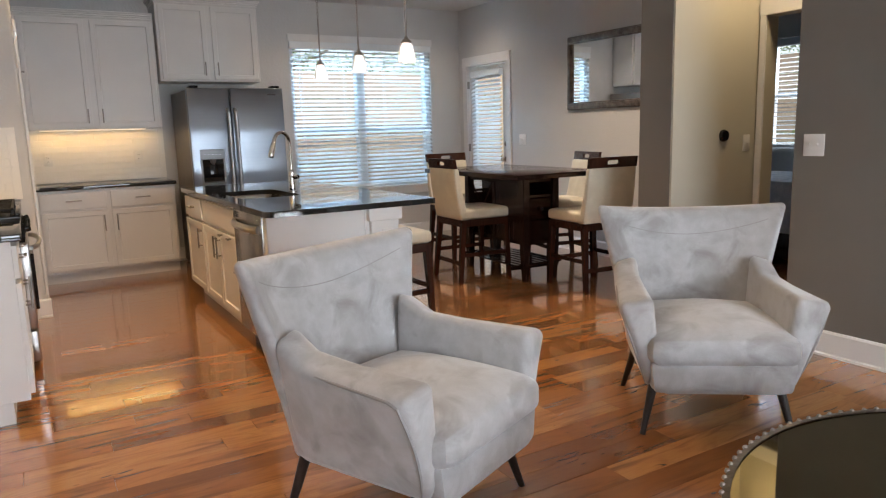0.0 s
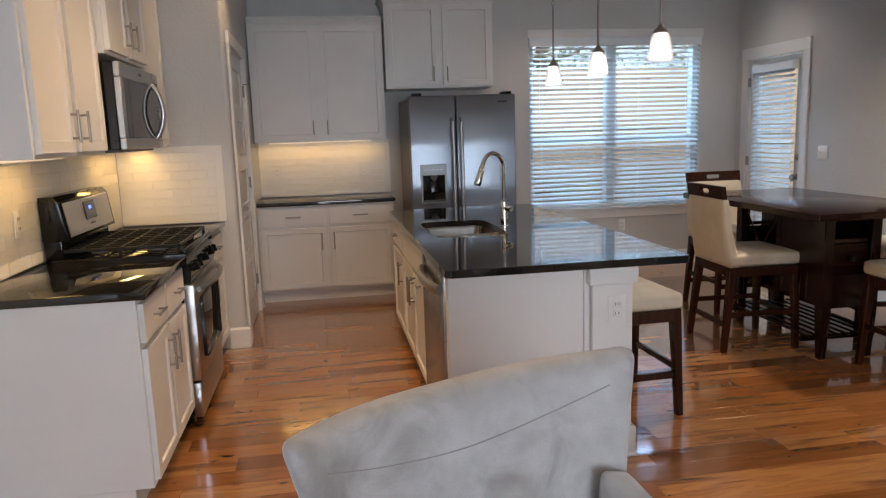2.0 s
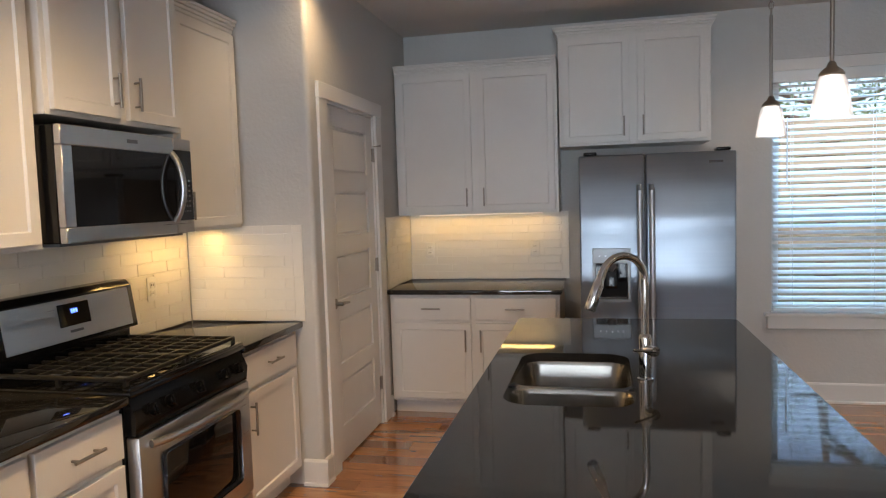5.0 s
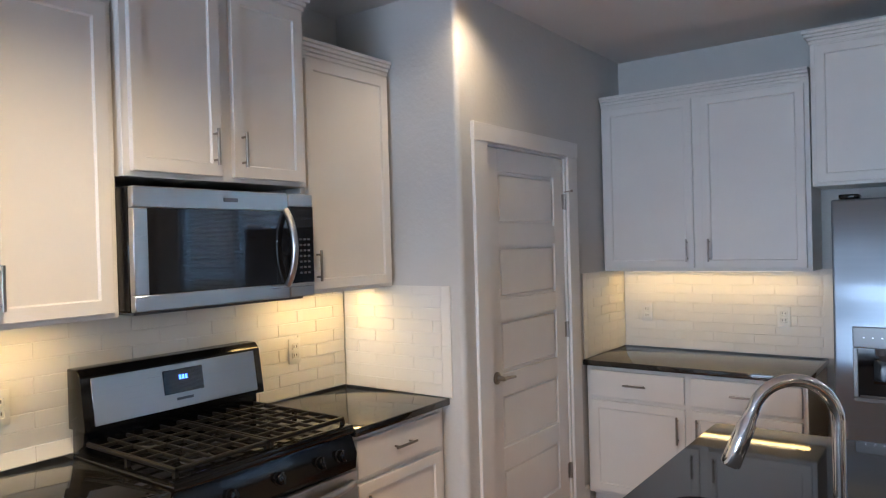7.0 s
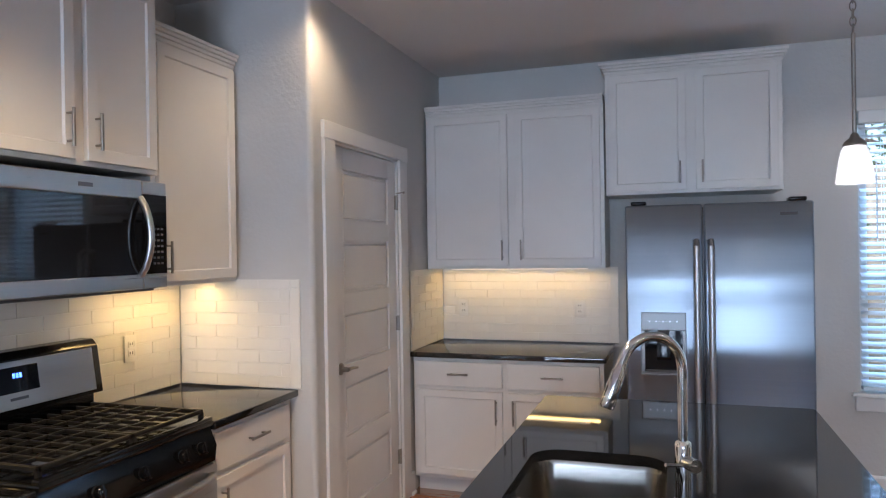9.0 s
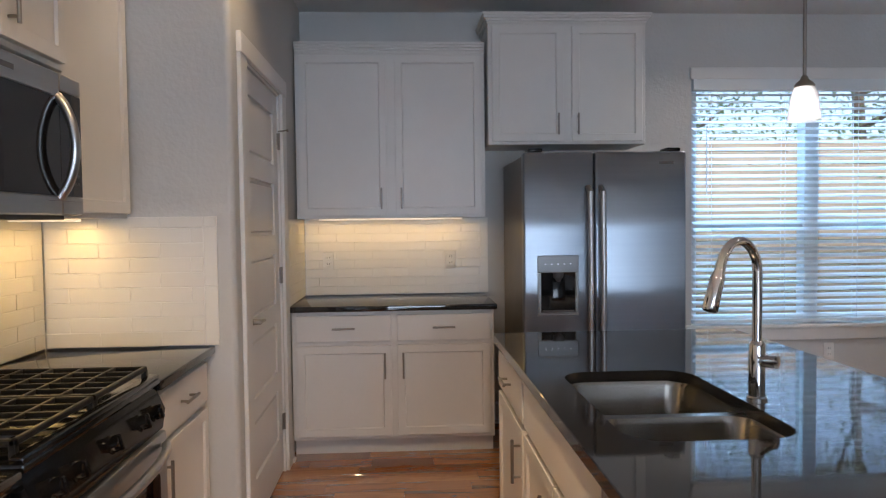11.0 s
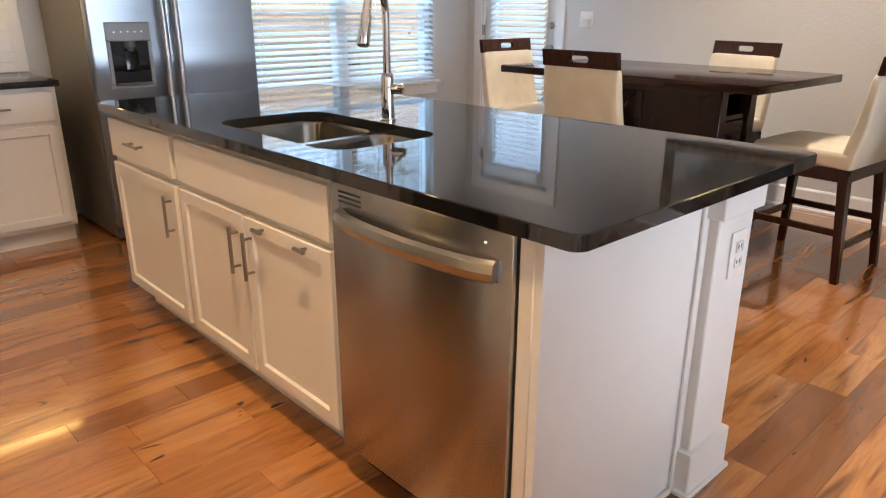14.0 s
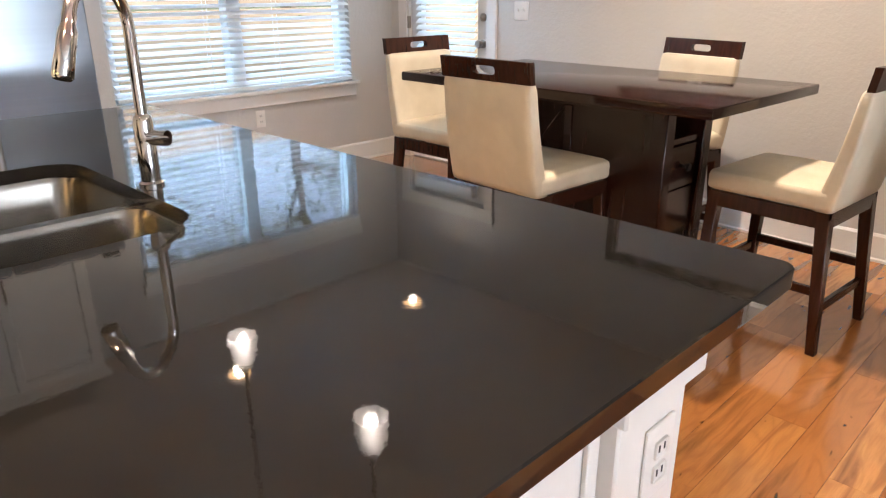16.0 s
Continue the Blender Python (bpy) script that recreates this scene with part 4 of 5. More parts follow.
def sink():
    s = thing("sink", "double-bowl stainless undermount sink", "sink")
    mid = (SY0 + SY1) / 2 - 0.04
    zt = 0.852
    for y0, y1 in ((SY0, mid - 0.012), (mid + 0.012, SY1)):
        lp = []
        for ins, z, r in ((-0.022, zt - 0.003, 0.06), (0.006, zt - 0.003, 0.06), (0.012, zt - 0.02, 0.06), (0.02, zt - 0.15, 0.06), (0.035, zt - 0.185, 0.06), (0.07, zt - 0.195, 0.05), (0.17, zt - 0.20, 0.01)):
            if ins < 0:
                lp.append([(x, y, z) for x, y in rounded(SX0 - 0.02, SX1 + 0.02, y0 - (0.02 if y0 == SY0 else 0.012), y1 + (0.02 if y1 == SY1 else 0.012), r)])
            else:
                lp.append([(x, y, z) for x, y in rounded(SX0 + ins - 0.004, SX1 - ins + 0.004, y0 + ins * 0.9 - 0.002, y1 - ins * 0.9 + 0.002, r)])
        bm = rings(lp, caps=False)
        bm.faces.new([v for v in bm.verts][-len(lp[-1]):])
        bmesh.ops.recalc_face_normals(bm, faces=bm.faces[:])
        b = part("bowl", bm, SINKM, s, "brushed steel bowl", smooth=60)
        part("drain", lathe([(0.042, 0), (0.040, 0.004), (0.02, 0.002)], 20, pose((SX0 + SX1) / 2, (y0 + y1) / 2, zt - 0.199)), CHROME, b)


sink()


def faucet():
    f = thing("faucet", "tall chrome gooseneck pull-down faucet", "faucet", pose(1.689, 4.805, 0.882, 0, 0, 32))
    part("base", lathe([(0.027, 0), (0.027, 0.006), (0.021, 0.010), (0.021, 0.14), (0.019, 0.15), (0.013, 0.155)], 20), CHROME, f)
    R = 0.083
    pts = [(0, 0, 0.14), (0, 0, 0.335)] + [(-R + R * math.cos(radians(a)), 0, 0.335 + R * math.sin(radians(a))) for a in range(12, 163, 10)]
    last = Vector(pts[-1])
    part("spout", tube(pts, 0.0125, 14), CHROME, f)
    d = (Vector(pts[-1]) - Vector(pts[-2])).normalized()
    part("spray_head", tube([last, last + d * 0.02, last + d * 0.03, last + d * 0.115, last + d * 0.12], [0.0135, 0.0135, 0.0175, 0.0195, 0.016], 16), CHROME, f)
    part("lever_body", tube([(0, -0.015, 0.105), (0, -0.055, 0.105)], 0.017, 14), CHROME, f)
    part("lever", tube([(0, -0.05, 0.105), (-0.02, -0.055, 0.11), (-0.085, -0.058, 0.118)], [0.006, 0.005, 0.0045], 8), CHROME, f)
    
    return f


faucet()


ROD = 2.195                   # top of the pendants' rods


def pendant():
    p = thing("pendant_lamp", "brushed nickel pendant with a lit frosted glass shade", "pendant", pose(0, 0, 0), "pendants over the island")
    part("canopy", lathe([(0.06, ZC), (0.058, ZC - 0.012), (0.02, ZC - 0.03), (0.006, ZC - 0.032)], 24), NICKEL, p)
    links = int((ZC - 0.032 - ROD) / 0.025)
    for i in range(links):
        z = ROD + 0.014 + i * 0.025
        a = [(0.009 * math.cos(radians(q)) * (1 if i % 2 else 0), 0.009 * math.cos(radians(q)) * (0 if i % 2 else 1), z + 0.016 * math.sin(radians(q))) for q in range(0, 361, 30)]
        part("chain_link", tube(a, 0.0022, 6), NICKEL, p)
    part("rod", lathe([(0.0065, ROD), (0.0065, 1.868)], 12), NICKEL, p)
    part("socket", lathe([(0.006, 1.876), (0.011, 1.872), (0.015, 1.860), (0.030, 1.848), (0.036, 1.838), (0.034, 1.832)], 20), NICKEL, p)
    part("shade", lathe([(0.033, 1.834), (0.041, 1.818), (0.047, 1.79), (0.053, 1.75), (0.0585, 1.712), (0.0555, 1.712), (0.050, 1.75), (0.044, 1.79), (0.038, 1.816), (0.030, 1.831)], 28, caps=False), SHADE, p, "lit frosted glass shade")
    part("bulb", lathe([(0.011, 1.83), (0.012, 1.815), (0.018, 1.79), (0.022, 1.77), (0.018, 1.754), (0.002, 1.748)], 16), BULB, p, "lit bulb")
    return p


p0 = pendant()
p0.matrix_basis = pose(*PENDANTS[0], 0)
for x, y in PENDANTS[1:]:
    copy_thing(p0, pose(x, y, 0))


def can_light(x, y):
    c = thing("recessed_light", "lit recessed ceiling light with white trim, two of six added as fill", "ceiling light", pose(x, y, ZC), "recessed ceiling lights")
    part("trim_ring", lathe([(0.095, -0.001), (0.093, -0.008), (0.072, -0.006), (0.070, -0.001)], 28, caps=False), TRIM, c)
    part("lens", lathe([(0.070, -0.004), (0.040, -0.005), (0.004, -0.0055)], 24), CANGLOW, c, "lit warm lens")


# The two added fill cans get the same fixture as the rest.
for x, y, watts in KITCHEN_AND_FILL_CANS + DINING_AND_FILL_CANS:
    can_light(x, y)
for x, y, a, b, z in ((-0.47, 4.0, 0.03, 0.70, 1.361), (-0.47, 5.53, 0.03, 0.44, 1.374), (0.68, 7.55, 0.92, 0.03, 1.374)):
    single("under_cabinet_light", solid(x - a / 2, x + a / 2, y - b / 2, y + b / 2, z, z + 0.0105, 0.002, 1), STRIP, "slim warm strip light under a wall cabinet", "strip light")


# ---- dining ----
def counter_chair(back=True):
    """Faces -y; the seat's middle is over the origin."""
    if back:
        c = thing("counter_chair", "espresso wood counter chair with cream leather seat and back", "chair", None, "counter chairs round the table")
    else:
        c = thing("counter_stool", "backless espresso wood stool with tufted cream leather seat", "stool")
    w, d, zs = 0.23, 0.23, 0.54
    for sx in (-1, 1):
        for sy in (-1, 1):
            part("leg", taper_leg(sx * (w - 0.024), sy * (d - 0.024), 0.0, zs - 0.02, 0.034, 0.048, sx * 0.022, sy * (0.05 if sy > 0 else 0.02)), CHAIRWOOD, c)
    for z, sy in ((0.21, -1), (0.17, 1)):
        part("stretcher", solid(-w, w, sy * (d + (0.005 if sy > 0 else -0.012)) - 0.010, sy * (d + (0.005 if sy > 0 else -0.012)) + 0.010, z - 0.018, z + 0.018, 0.003, 1), CHAIRWOOD, c)
    for sx in (-1, 1):
        part("stretcher", solid(sx * (w - 0.01) - 0.010, sx * (w - 0.01) + 0.010, -d, d + 0.02, 0.225, 0.258, 0.003, 1), CHAIRWOOD, c)
    part("apron", join(solid(-w, w, -d, -d + 0.022, zs - 0.06, zs, 0.003, 1), solid(-w, w, d - 0.022, d, zs - 0.06, zs, 0.003, 1), solid(-w, -w + 0.022, -d, d, zs - 0.06, zs, 0.003, 1), solid(w - 0.022, w, -d, d, zs - 0.06, zs, 0.003, 1)), CHAIRWOOD, c, smooth=None)
    seat = soft_box(-w - 0.008, w + 0.008, -d - 0.012, d + 0.005, zs, zs + 0.085, 0.028, 0.012, 14)
    for v in seat.verts:
        if v.co.z > zs + 0.06:
            for tx in (-0.115, 0.0, 0.115):
                for ty in (-0.12, 0.0, 0.11):
                    q = math.hypot(v.co.x - tx, v.co.y - ty)
                    v.co.z -= 0.010 * math.exp(-(q / 0.022) ** 2)
    part("seat", seat, LEATHER, c, "cream leather tufted seat", smooth=70)
    if back:
        pad = soft_box(-w - 0.006, w + 0.006, -0.04, 0.04, 0.0, 0.435, 0.022, 0.0, 14)
        for v in pad.verts:
            k = v.co.z / 0.435
            v.co.y *= 1.0 - 0.45 * k
            if v.co.y < -0.005 and 0.1 < k < 0.95:
                for tx in (-0.11, 0.0, 0.11):
                    for tz in (0.13, 0.24, 0.35):
                        q = math.hypot(v.co.x - tx, v.co.z - tz)
                        v.co.y += 0.010 * math.exp(-(q / 0.02) ** 2)
            v.co.y += 0.01 * math.sin(k * math.pi) + 0.075 * k
            v.co.x *= 1.0 - 0.03 * k
        part("backrest", moved(pad, Matrix.Translation((0, d - 0.035, zs - 0.005))), LEATHER, c, "cream leather tufted backrest", smooth=70)
        # top rail with a hand slot
        r0, r1, zz0, zz1, yy = -w + 0.0, w - 0.0, 0.965, 1.045, d + 0.048
        th = 0.026
        bm = bmesh.new()
        hole = []
        for cx, a0 in ((0.045, -90), (-0.045, 90)):
            for i in range(7):
                a = radians(a0 + 180 * i / 6)
                hole.append((cx + 0.016 * math.cos(a), (zz0 + zz1) / 2 + 0.016 * math.sin(a)))
        ring = []
        for hx, hz in hole:
            ring.append((r1 if hx > 0 else r0, zz0 if hz < (zz0 + zz1) / 2 - 0.005 else zz1 if hz > (zz0 + zz1) / 2 + 0.005 else (zz0 + zz1) / 2) if abs(hx) > 0.046 else (hx, zz0 if hz < (zz0 + zz1) / 2 else zz1))
        loops = [[bm.verts.new((x, yy + o + (z - zz0) * 0.15, z)) for x, z in pts] for pts, o in ((ring, -th / 2), (hole, -th / 2), (hole, th / 2), (ring, th / 2))]
        n = len(ring)
        for a, b in zip(loops, loops[1:] + loops[:1]):
            for i in range(n):
                try:
                    bm.faces.new((a[i], a[(i + 1) % n], b[(i + 1) % n], b[i]))
                except ValueError:
                    pass
        bmesh.ops.remove_doubles(bm, verts=bm.verts[:], dist=0.0004)
        bmesh.ops.recalc_face_normals(bm, faces=bm.faces[:])
        part("top_rail", bm, CHAIRWOOD, c, "espresso top rail with a hand slot", smooth=30)
    return c


ch = counter_chair()
ch.matrix_basis = pose(3.365, 5.045, 0, 0, 0, 87)                 # faces +x
copy_thing(ch, pose(3.79, 5.90, 0, 0, 0, -1))                    # faces -y
copy_thing(ch, pose(4.31, 5.00, 0, 0, 0, -103))                  # faces -x
copy_thing(ch, pose(3.93, 4.19, 0, 0, 0, 176))                  # faces +y
st = counter_chair(False)
st.matrix_basis = pose(2.12, 4.23, 0, 0, 0, 2)


def dining_table():
    t = thing("counter_table", "espresso wood counter-height table with wine rack base", "table", pose(3.745, 5.015, 0, 0, 0, -2))
    part("tabletop", solid(-0.445, 0.445, -0.77, 0.77, 0.885, 0.925, 0.006), ESPRESSO, t, "polished espresso tabletop")
    bx, by, z0, z1 = 0.15, 0.44, 0.31, 0.884
    for sx in (-1, 1):
        for sy in (-1, 1):
            part("leg", join(solid(sx * bx - 0.033, sx * bx + 0.033, sy * by - 0.033, sy * by + 0.033, z0, z1, 0.004, 1), taper_leg(sx * bx, sy * by, 0.0, z0, 0.042, 0.066)), ESPRESSOV, t)
    part("base_panel", solid(-bx, bx, -by, by, z0, z0 + 0.03), ESPRESSO, t, smooth=None)
    part("middle_panel", join(solid(-bx, bx, -0.012, 0.012, z0 + 0.03, z1), solid(-0.012, 0.012, 0.012, by, z0 + 0.03, z1)), ESPRESSOV, t, smooth=None)
    for sx in (-1, 1):
        x = sx * (bx + 0.005)
        part("side_panel", solid(x - 0.01, x + 0.01, -by + 0.04, -0.012, z0 + 0.03, z1), ESPRESSOV, t, smooth=None)
        part("side_rail", join(solid(x - 0.012, x + 0.012, -by + 0.04, by - 0.04, z1 - 0.06, z1, 0.002, 1), solid(x - 0.016, x + 0.016, -0.02, 0.02, z0 + 0.03, z1 - 0.06, 0.002, 1)), ESPRESSO, t)
        a, b, c, d = 0.02, by - 0.04, z0 + 0.03, z1 - 0.06
        part("wine_rack", join(tube([(x, a, c), (x, b, d)], 0.009, 4), tube([(x, a, d), (x, b, c)], 0.009, 4)), ESPRESSO, t)
    for sy in (-1, 1):
        y = sy * (by + 0.005)
        f = part("drawer", solid(-bx + 0.043, bx - 0.043, y - 0.012, y + 0.012, 0.52, 0.70, 0.004, 1), ESPRESSO, t)
        part("knob", lathe([(0.007, 0), (0.007, 0.016), (0.017, 0.022), (0.014, 0.032)], 14, pose(0, y + sy * 0.012, 0.61, 90 if sy < 0 else -90, 0, 0)), IRON, f)
        for a, b in ((z1 - 0.05, z1), (0.705, 0.73), (z0, 0.515)):
            part("end_rail", solid(-bx + 0.04, bx - 0.04, y - 0.010, y + 0.010, a, b, 0.002, 1), ESPRESSO, t)
    for i in range(8):
        x = -0.22 + 0.44 * i / 7
        part("slat", solid(x - 0.018, x + 0.018, -by, by, 0.135, 0.152, 0.003, 1), ESPRESSO, t)
    for sy in (-1, 1):
        part("shelf_rail", solid(-0.245, 0.245, sy * (by - 0.06) - 0.012, sy * (by - 0.06) + 0.012, 0.10, 0.135, 0.003, 1), ESPRESSO, t)


dining_table()


def wall_mirror():
    m = thing("wall_mirror", "wide wall mirror in an antique silver frame", "mirror", pose(XR, 4.95, 1.80, 0, 0, -90))
    w, h, f = 0.63, 0.36, 0.075
    def side(x0, x1, z0, z1):
        return join(solid(x0, x1, -0.035, -0.002, z0, z1, 0.010, 2), solid(x0 + 0.014, x1 - 0.014, -0.045, -0.03, z0 + 0.014, z1 - 0.014, 0.006, 2))
    part("frame", join(side(-w, w, h - f, h), side(-w, w, -h, -h + f), side(-w, -w + f, -h + f - 0.01, h - f + 0.01), side(w - f, w, -h + f - 0.01, h - f + 0.01)), FRAMEM, m, "carved antique silver frame")
    part("glass", solid(-w + f - 0.01, w - f + 0.01, -0.018, -0.003, -h + f - 0.01, h - f + 0.01, 0.0), MIRROR, m, "mirror glass")


wall_mirror()


# ---- pantry door ----
def pantry_door():
    d = tagged(new("door_2"), "white five-panel pantry door, closed", kind="structure")
    x0, x1 = XP - 0.05, XP - 0.012
    y0, y1, zt = 6.043, 6.855, 2.04
    s, n = 0.115, 5
    hgt = (zt - 0.12 - 0.20 - (n - 1) * 0.10) / n
    rails, panels, z = [], [], 0.21
    rails.append((0.012, 0.21))
    for i in range(n):
        panels.append((z, z + hgt))
        z += hgt
        rails.append((z, z + 0.10 if i < n - 1 else zt))
        z += 0.10
    part("stile_frame", join(solid(x0, x1, y0, y0 + s, 0.012, zt, 0.002, 1), solid(x0, x1, y1 - s, y1, 0.012, zt, 0.002, 1), *[solid(x0, x1, y0 + s, y1 - s, a, b) for a, b in rails]), TRIM, d, smooth=None)
    for a, b in panels:
        bm = solid(x0 + 0.008, x1 - 0.015, y0 + s, y1 - s, a, b)
        f = max(bm.faces, key=lambda q: q.calc_center_median().x)
        bmesh.ops.inset_region(bm, faces=[f], thickness=0.022, depth=0.0)
        bmesh.ops.inset_region(bm, faces=[f], thickness=0.010, depth=0.010)
        part("panel", bm, TRIM, d, smooth=None)
    part("jamb", join(solid(XP - 0.12, XP - 0.001, 6.0305, 6.041, 0, 2.0545), solid(XP - 0.12, XP - 0.001, 6.857, 6.8675, 0, 2.0545), solid(XP - 0.12, XP - 0.001, 6.041, 6.857, 2.043, 2.0545)), TRIM, d, smooth=None)
    part("rosette", lathe([(0.030, 0), (0.030, 0.006), (0.014, 0.012), (0.011, 0.045)], 18, pose(x1, y0 + 0.06, 0.93, 0, 90, 0)), NICKEL, d)
    part("lever", tube([(x1 + 0.045, y0 + 0.05, 0.93), (x1 + 0.048, y0 + 0.09, 0.932), (x1 + 0.045, y0 + 0.16, 0.925)], [0.011, 0.009, 0.007], 10), NICKEL, d, "brushed nickel lever")
    part("latch_plate", solid(x1 - 0.001, x1 + 0.0025, y0 + 0.001, y0 + 0.018, 0.895, 0.965), NICKEL, d)
    for z in (0.28, 1.08, 1.80):
        part("hinge", join(tube([(x1 + 0.008, y1 + 0.004, z - 0.045), (x1 + 0.008, y1 + 0.004, z + 0.045)], 0.007, 8), solid(x1 - 0.002, x1 + 0.003, y1 - 0.02, y1 + 0.002, z - 0.042, z + 0.042)), NICKEL, d)
    part("door_stop", tube([(x1 + 0.006, y1 + 0.004, 1.855), (x1 + 0.05, y1 - 0.01, 1.858), (x1 + 0.062, y1 - 0.012, 1.858)], [0.004, 0.004, 0.009], 8), NICKEL, d)


pantry_door()


# ---- living room ----
def armchair():
    """Faces -y, wing back, padded arms that widen to the front."""
    a = thing("armchair", "grey velvet wingback armchair with dark tapered legs", "armchair", None, "grey velvet armchairs")
    for sx in (-1, 1):
        for sy in (-1, 1):
            part("leg", tube([(sx * 0.245, sy * 0.23, 0.24), (sx * 0.302, sy * 0.285, 0.0)], [0.022, 0.012], 12), LEGB, a, "dark tapered leg")
    base = soft_box(-0.298, 0.298, -0.365, 0.28, 0.195, 0.35, 0.04, 0, 8)
    for v in base.verts:
        k = (v.co.z - 0.20) / 0.16
        v.co.x *= 0.93 + 0.07 * k
    part("base", base, VELVET, a, smooth=70)
    seat = soft_box(-0.297, 0.297, -0.385, 0.26, 0.315, 0.445, 0.055, 0.06, 12)
    part("seat", seat, VELVET, a, "soft velvet seat cushion", smooth=70)
    # back: a curved sheet with thickness, wide at its top
    nu, nv = 20, 14
    def back_pt(u, v, inner):
        half = 0.285 + 0.145 * v ** 1.2
        x = half * u
        bow = -0.13 * abs(u) ** 2.4 * (0.55 + 0.45 * v)
        y = 0.235 + 0.15 * v + bow
        zt = 0.90 - 0.025 * (1 - abs(u) ** 2) + 0.01 * abs(u) ** 6
        z = 0.22 + (zt - 0.22) * v
        t = 0.11 * (1 - 0.2 * v)
        if not inner:
            y += t * (1 - 0.35 * abs(u) ** 4)
            x *= 1.0 + 0.045 * (1 - 0.3 * v)
        return (x, y, z)
    bm = bmesh.new()
    grid = {}
    for s in (0, 1):
        for i in range(nu + 1):
            for j in range(nv + 1):
                grid[s, i, j] = bm.verts.new(back_pt(-1 + 2 * i / nu, j / nv, s == 0))
    for s in (0, 1):
        for i in range(nu):
            for j in range(nv):
                bm.faces.new((grid[s, i, j], grid[s, i + 1, j], grid[s, i + 1, j + 1], grid[s, i, j + 1]))
    for i in range(nu):
        for j in (0, nv):
            bm.faces.new((grid[0, i, j], grid[0, i + 1, j], grid[1, i + 1, j], grid[1, i, j]))
    for j in range(nv):
        for i in (0, nu):
            bm.faces.new((grid[0, i, j], grid[0, i, j + 1], grid[1, i, j + 1], grid[1, i, j]))
    bmesh.ops.recalc_face_normals(bm, faces=bm.faces[:])
    rim = [e for e in bm.edges if e.calc_face_angle(0) > radians(50)]
    bmesh.ops.bevel(bm, geom=rim, offset=0.034, segments=5, profile=0.5, affect="EDGES")
    part("backrest", bm, VELVET, a, "curved velvet backrest", smooth=70)
    part("piping", tube([Vector(back_pt(-0.93 + 1.86 * i / 40, 0.945, False)) for i in range(41)], 0.005, 6), PIPING, a)
    part("seam", tube([Vector(back_pt(-0.86 + 1.72 * i / 40, 0.93 - 0.12 * (1 - (-0.86 + 1.72 * i / 40) ** 2), True)) for i in range(41)], 0.0018, 6), PIPING, a)
    for sx in (-1, 1):
        part("piping", tube([Vector(back_pt(sx * 0.985, 0.50 + 0.46 * i / 24, True)) + Vector((sx * 0.004, 0.030, 0.0)) for i in range(25)], 0.0045, 6), PIPING, a)
    for sx in (-1, 1):
        # arm: leaning outwards to its top, wider at the front
        lp = []
        for q in (0.0, 0.2, 0.45, 0.7, 0.9, 1.0):
            y = 0.25 - 0.575 * q
            up = 0.07 * max(0.0, 1 - q / 0.3) ** 2
            sec = ((0.285 + 0.005 * q, 0.21), (0.366 + 0.055 * q - 0.012 * (q > 0.95), 0.575 + up - 0.005 * q), (0.256 + 0.018 * q, 0.612 + up - 0.016 * q), (0.240, 0.30))
            lp.append([(sx * x, y - 0.03 * (z - 0.2), z) for x, z in sec])
        armb = rings(lp)
        sharp = [e for e in armb.edges if e.calc_face_angle(0) > radians(30)]
        bmesh.ops.bevel(armb, geom=sharp, offset=0.050, segments=6, profile=0.5, affect="EDGES", clamp_overlap=True)
        part("arm", armb, VELVET, a, "padded velvet arm", smooth=70)
        rise = [(sx * (0.357 + 0.052 * k / 24), 0.16 - 0.43 * k / 24, 0.567 - 0.004 * k / 24) for k in range(25)]
        fall = [(sx * (0.404 - 0.11 * k / 14), -0.30 - 0.022 * math.sin(math.pi * k / 14) + 0.010 * k / 14, 0.548 - 0.32 * k / 14) for k in range(15)]
        part("piping", tube(rise + fall, 0.0045, 6), PIPING, a)
    return a


arm = armchair()
arm.matrix_basis = pose(1.10, 2.01, 0, 0, 0, 24)
copy_thing(arm, pose(2.585, 1.98, 0, 0, 0, -37))


def coffee_table():
    t = thing("coffee_table", "round smoked-mirror coffee table with beaded rim", "coffee table", pose(1.80, 0.34, 0))
    R, z = 0.72, 0.44
    part("tabletop", lathe([(R, z - 0.006), (R, z), (0.01, z)], 72), SMOKED, t, "smoked mirror top", smooth=20)
    part("rim", lathe([(R, z - 0.03), (R + 0.018, z - 0.028), (R + 0.018, z + 0.002), (R, z + 0.004)], 72, caps=False), FRAMEM, t)
    bead = mesh_of("bead", lathe([(0.001, -0.007), (0.005, -0.005), (0.007, 0), (0.005, 0.005), (0.001, 0.007)], 8), NICKEL, 80)
    for i in range(120):
        an = 2 * math.pi * i / 120
        b = new("bead", bead)
        b.parent, b.location = t, ((R + 0.018) * math.cos(an), (R + 0.018) * math.sin(an), z + 0.001)
    part("drum", lathe([(0.40, 0.0), (0.40, 0.02), (0.36, 0.04), (0.36, z - 0.02), (0.40, z - 0.007)], 40), FRAMEM, t)


coffee_table()

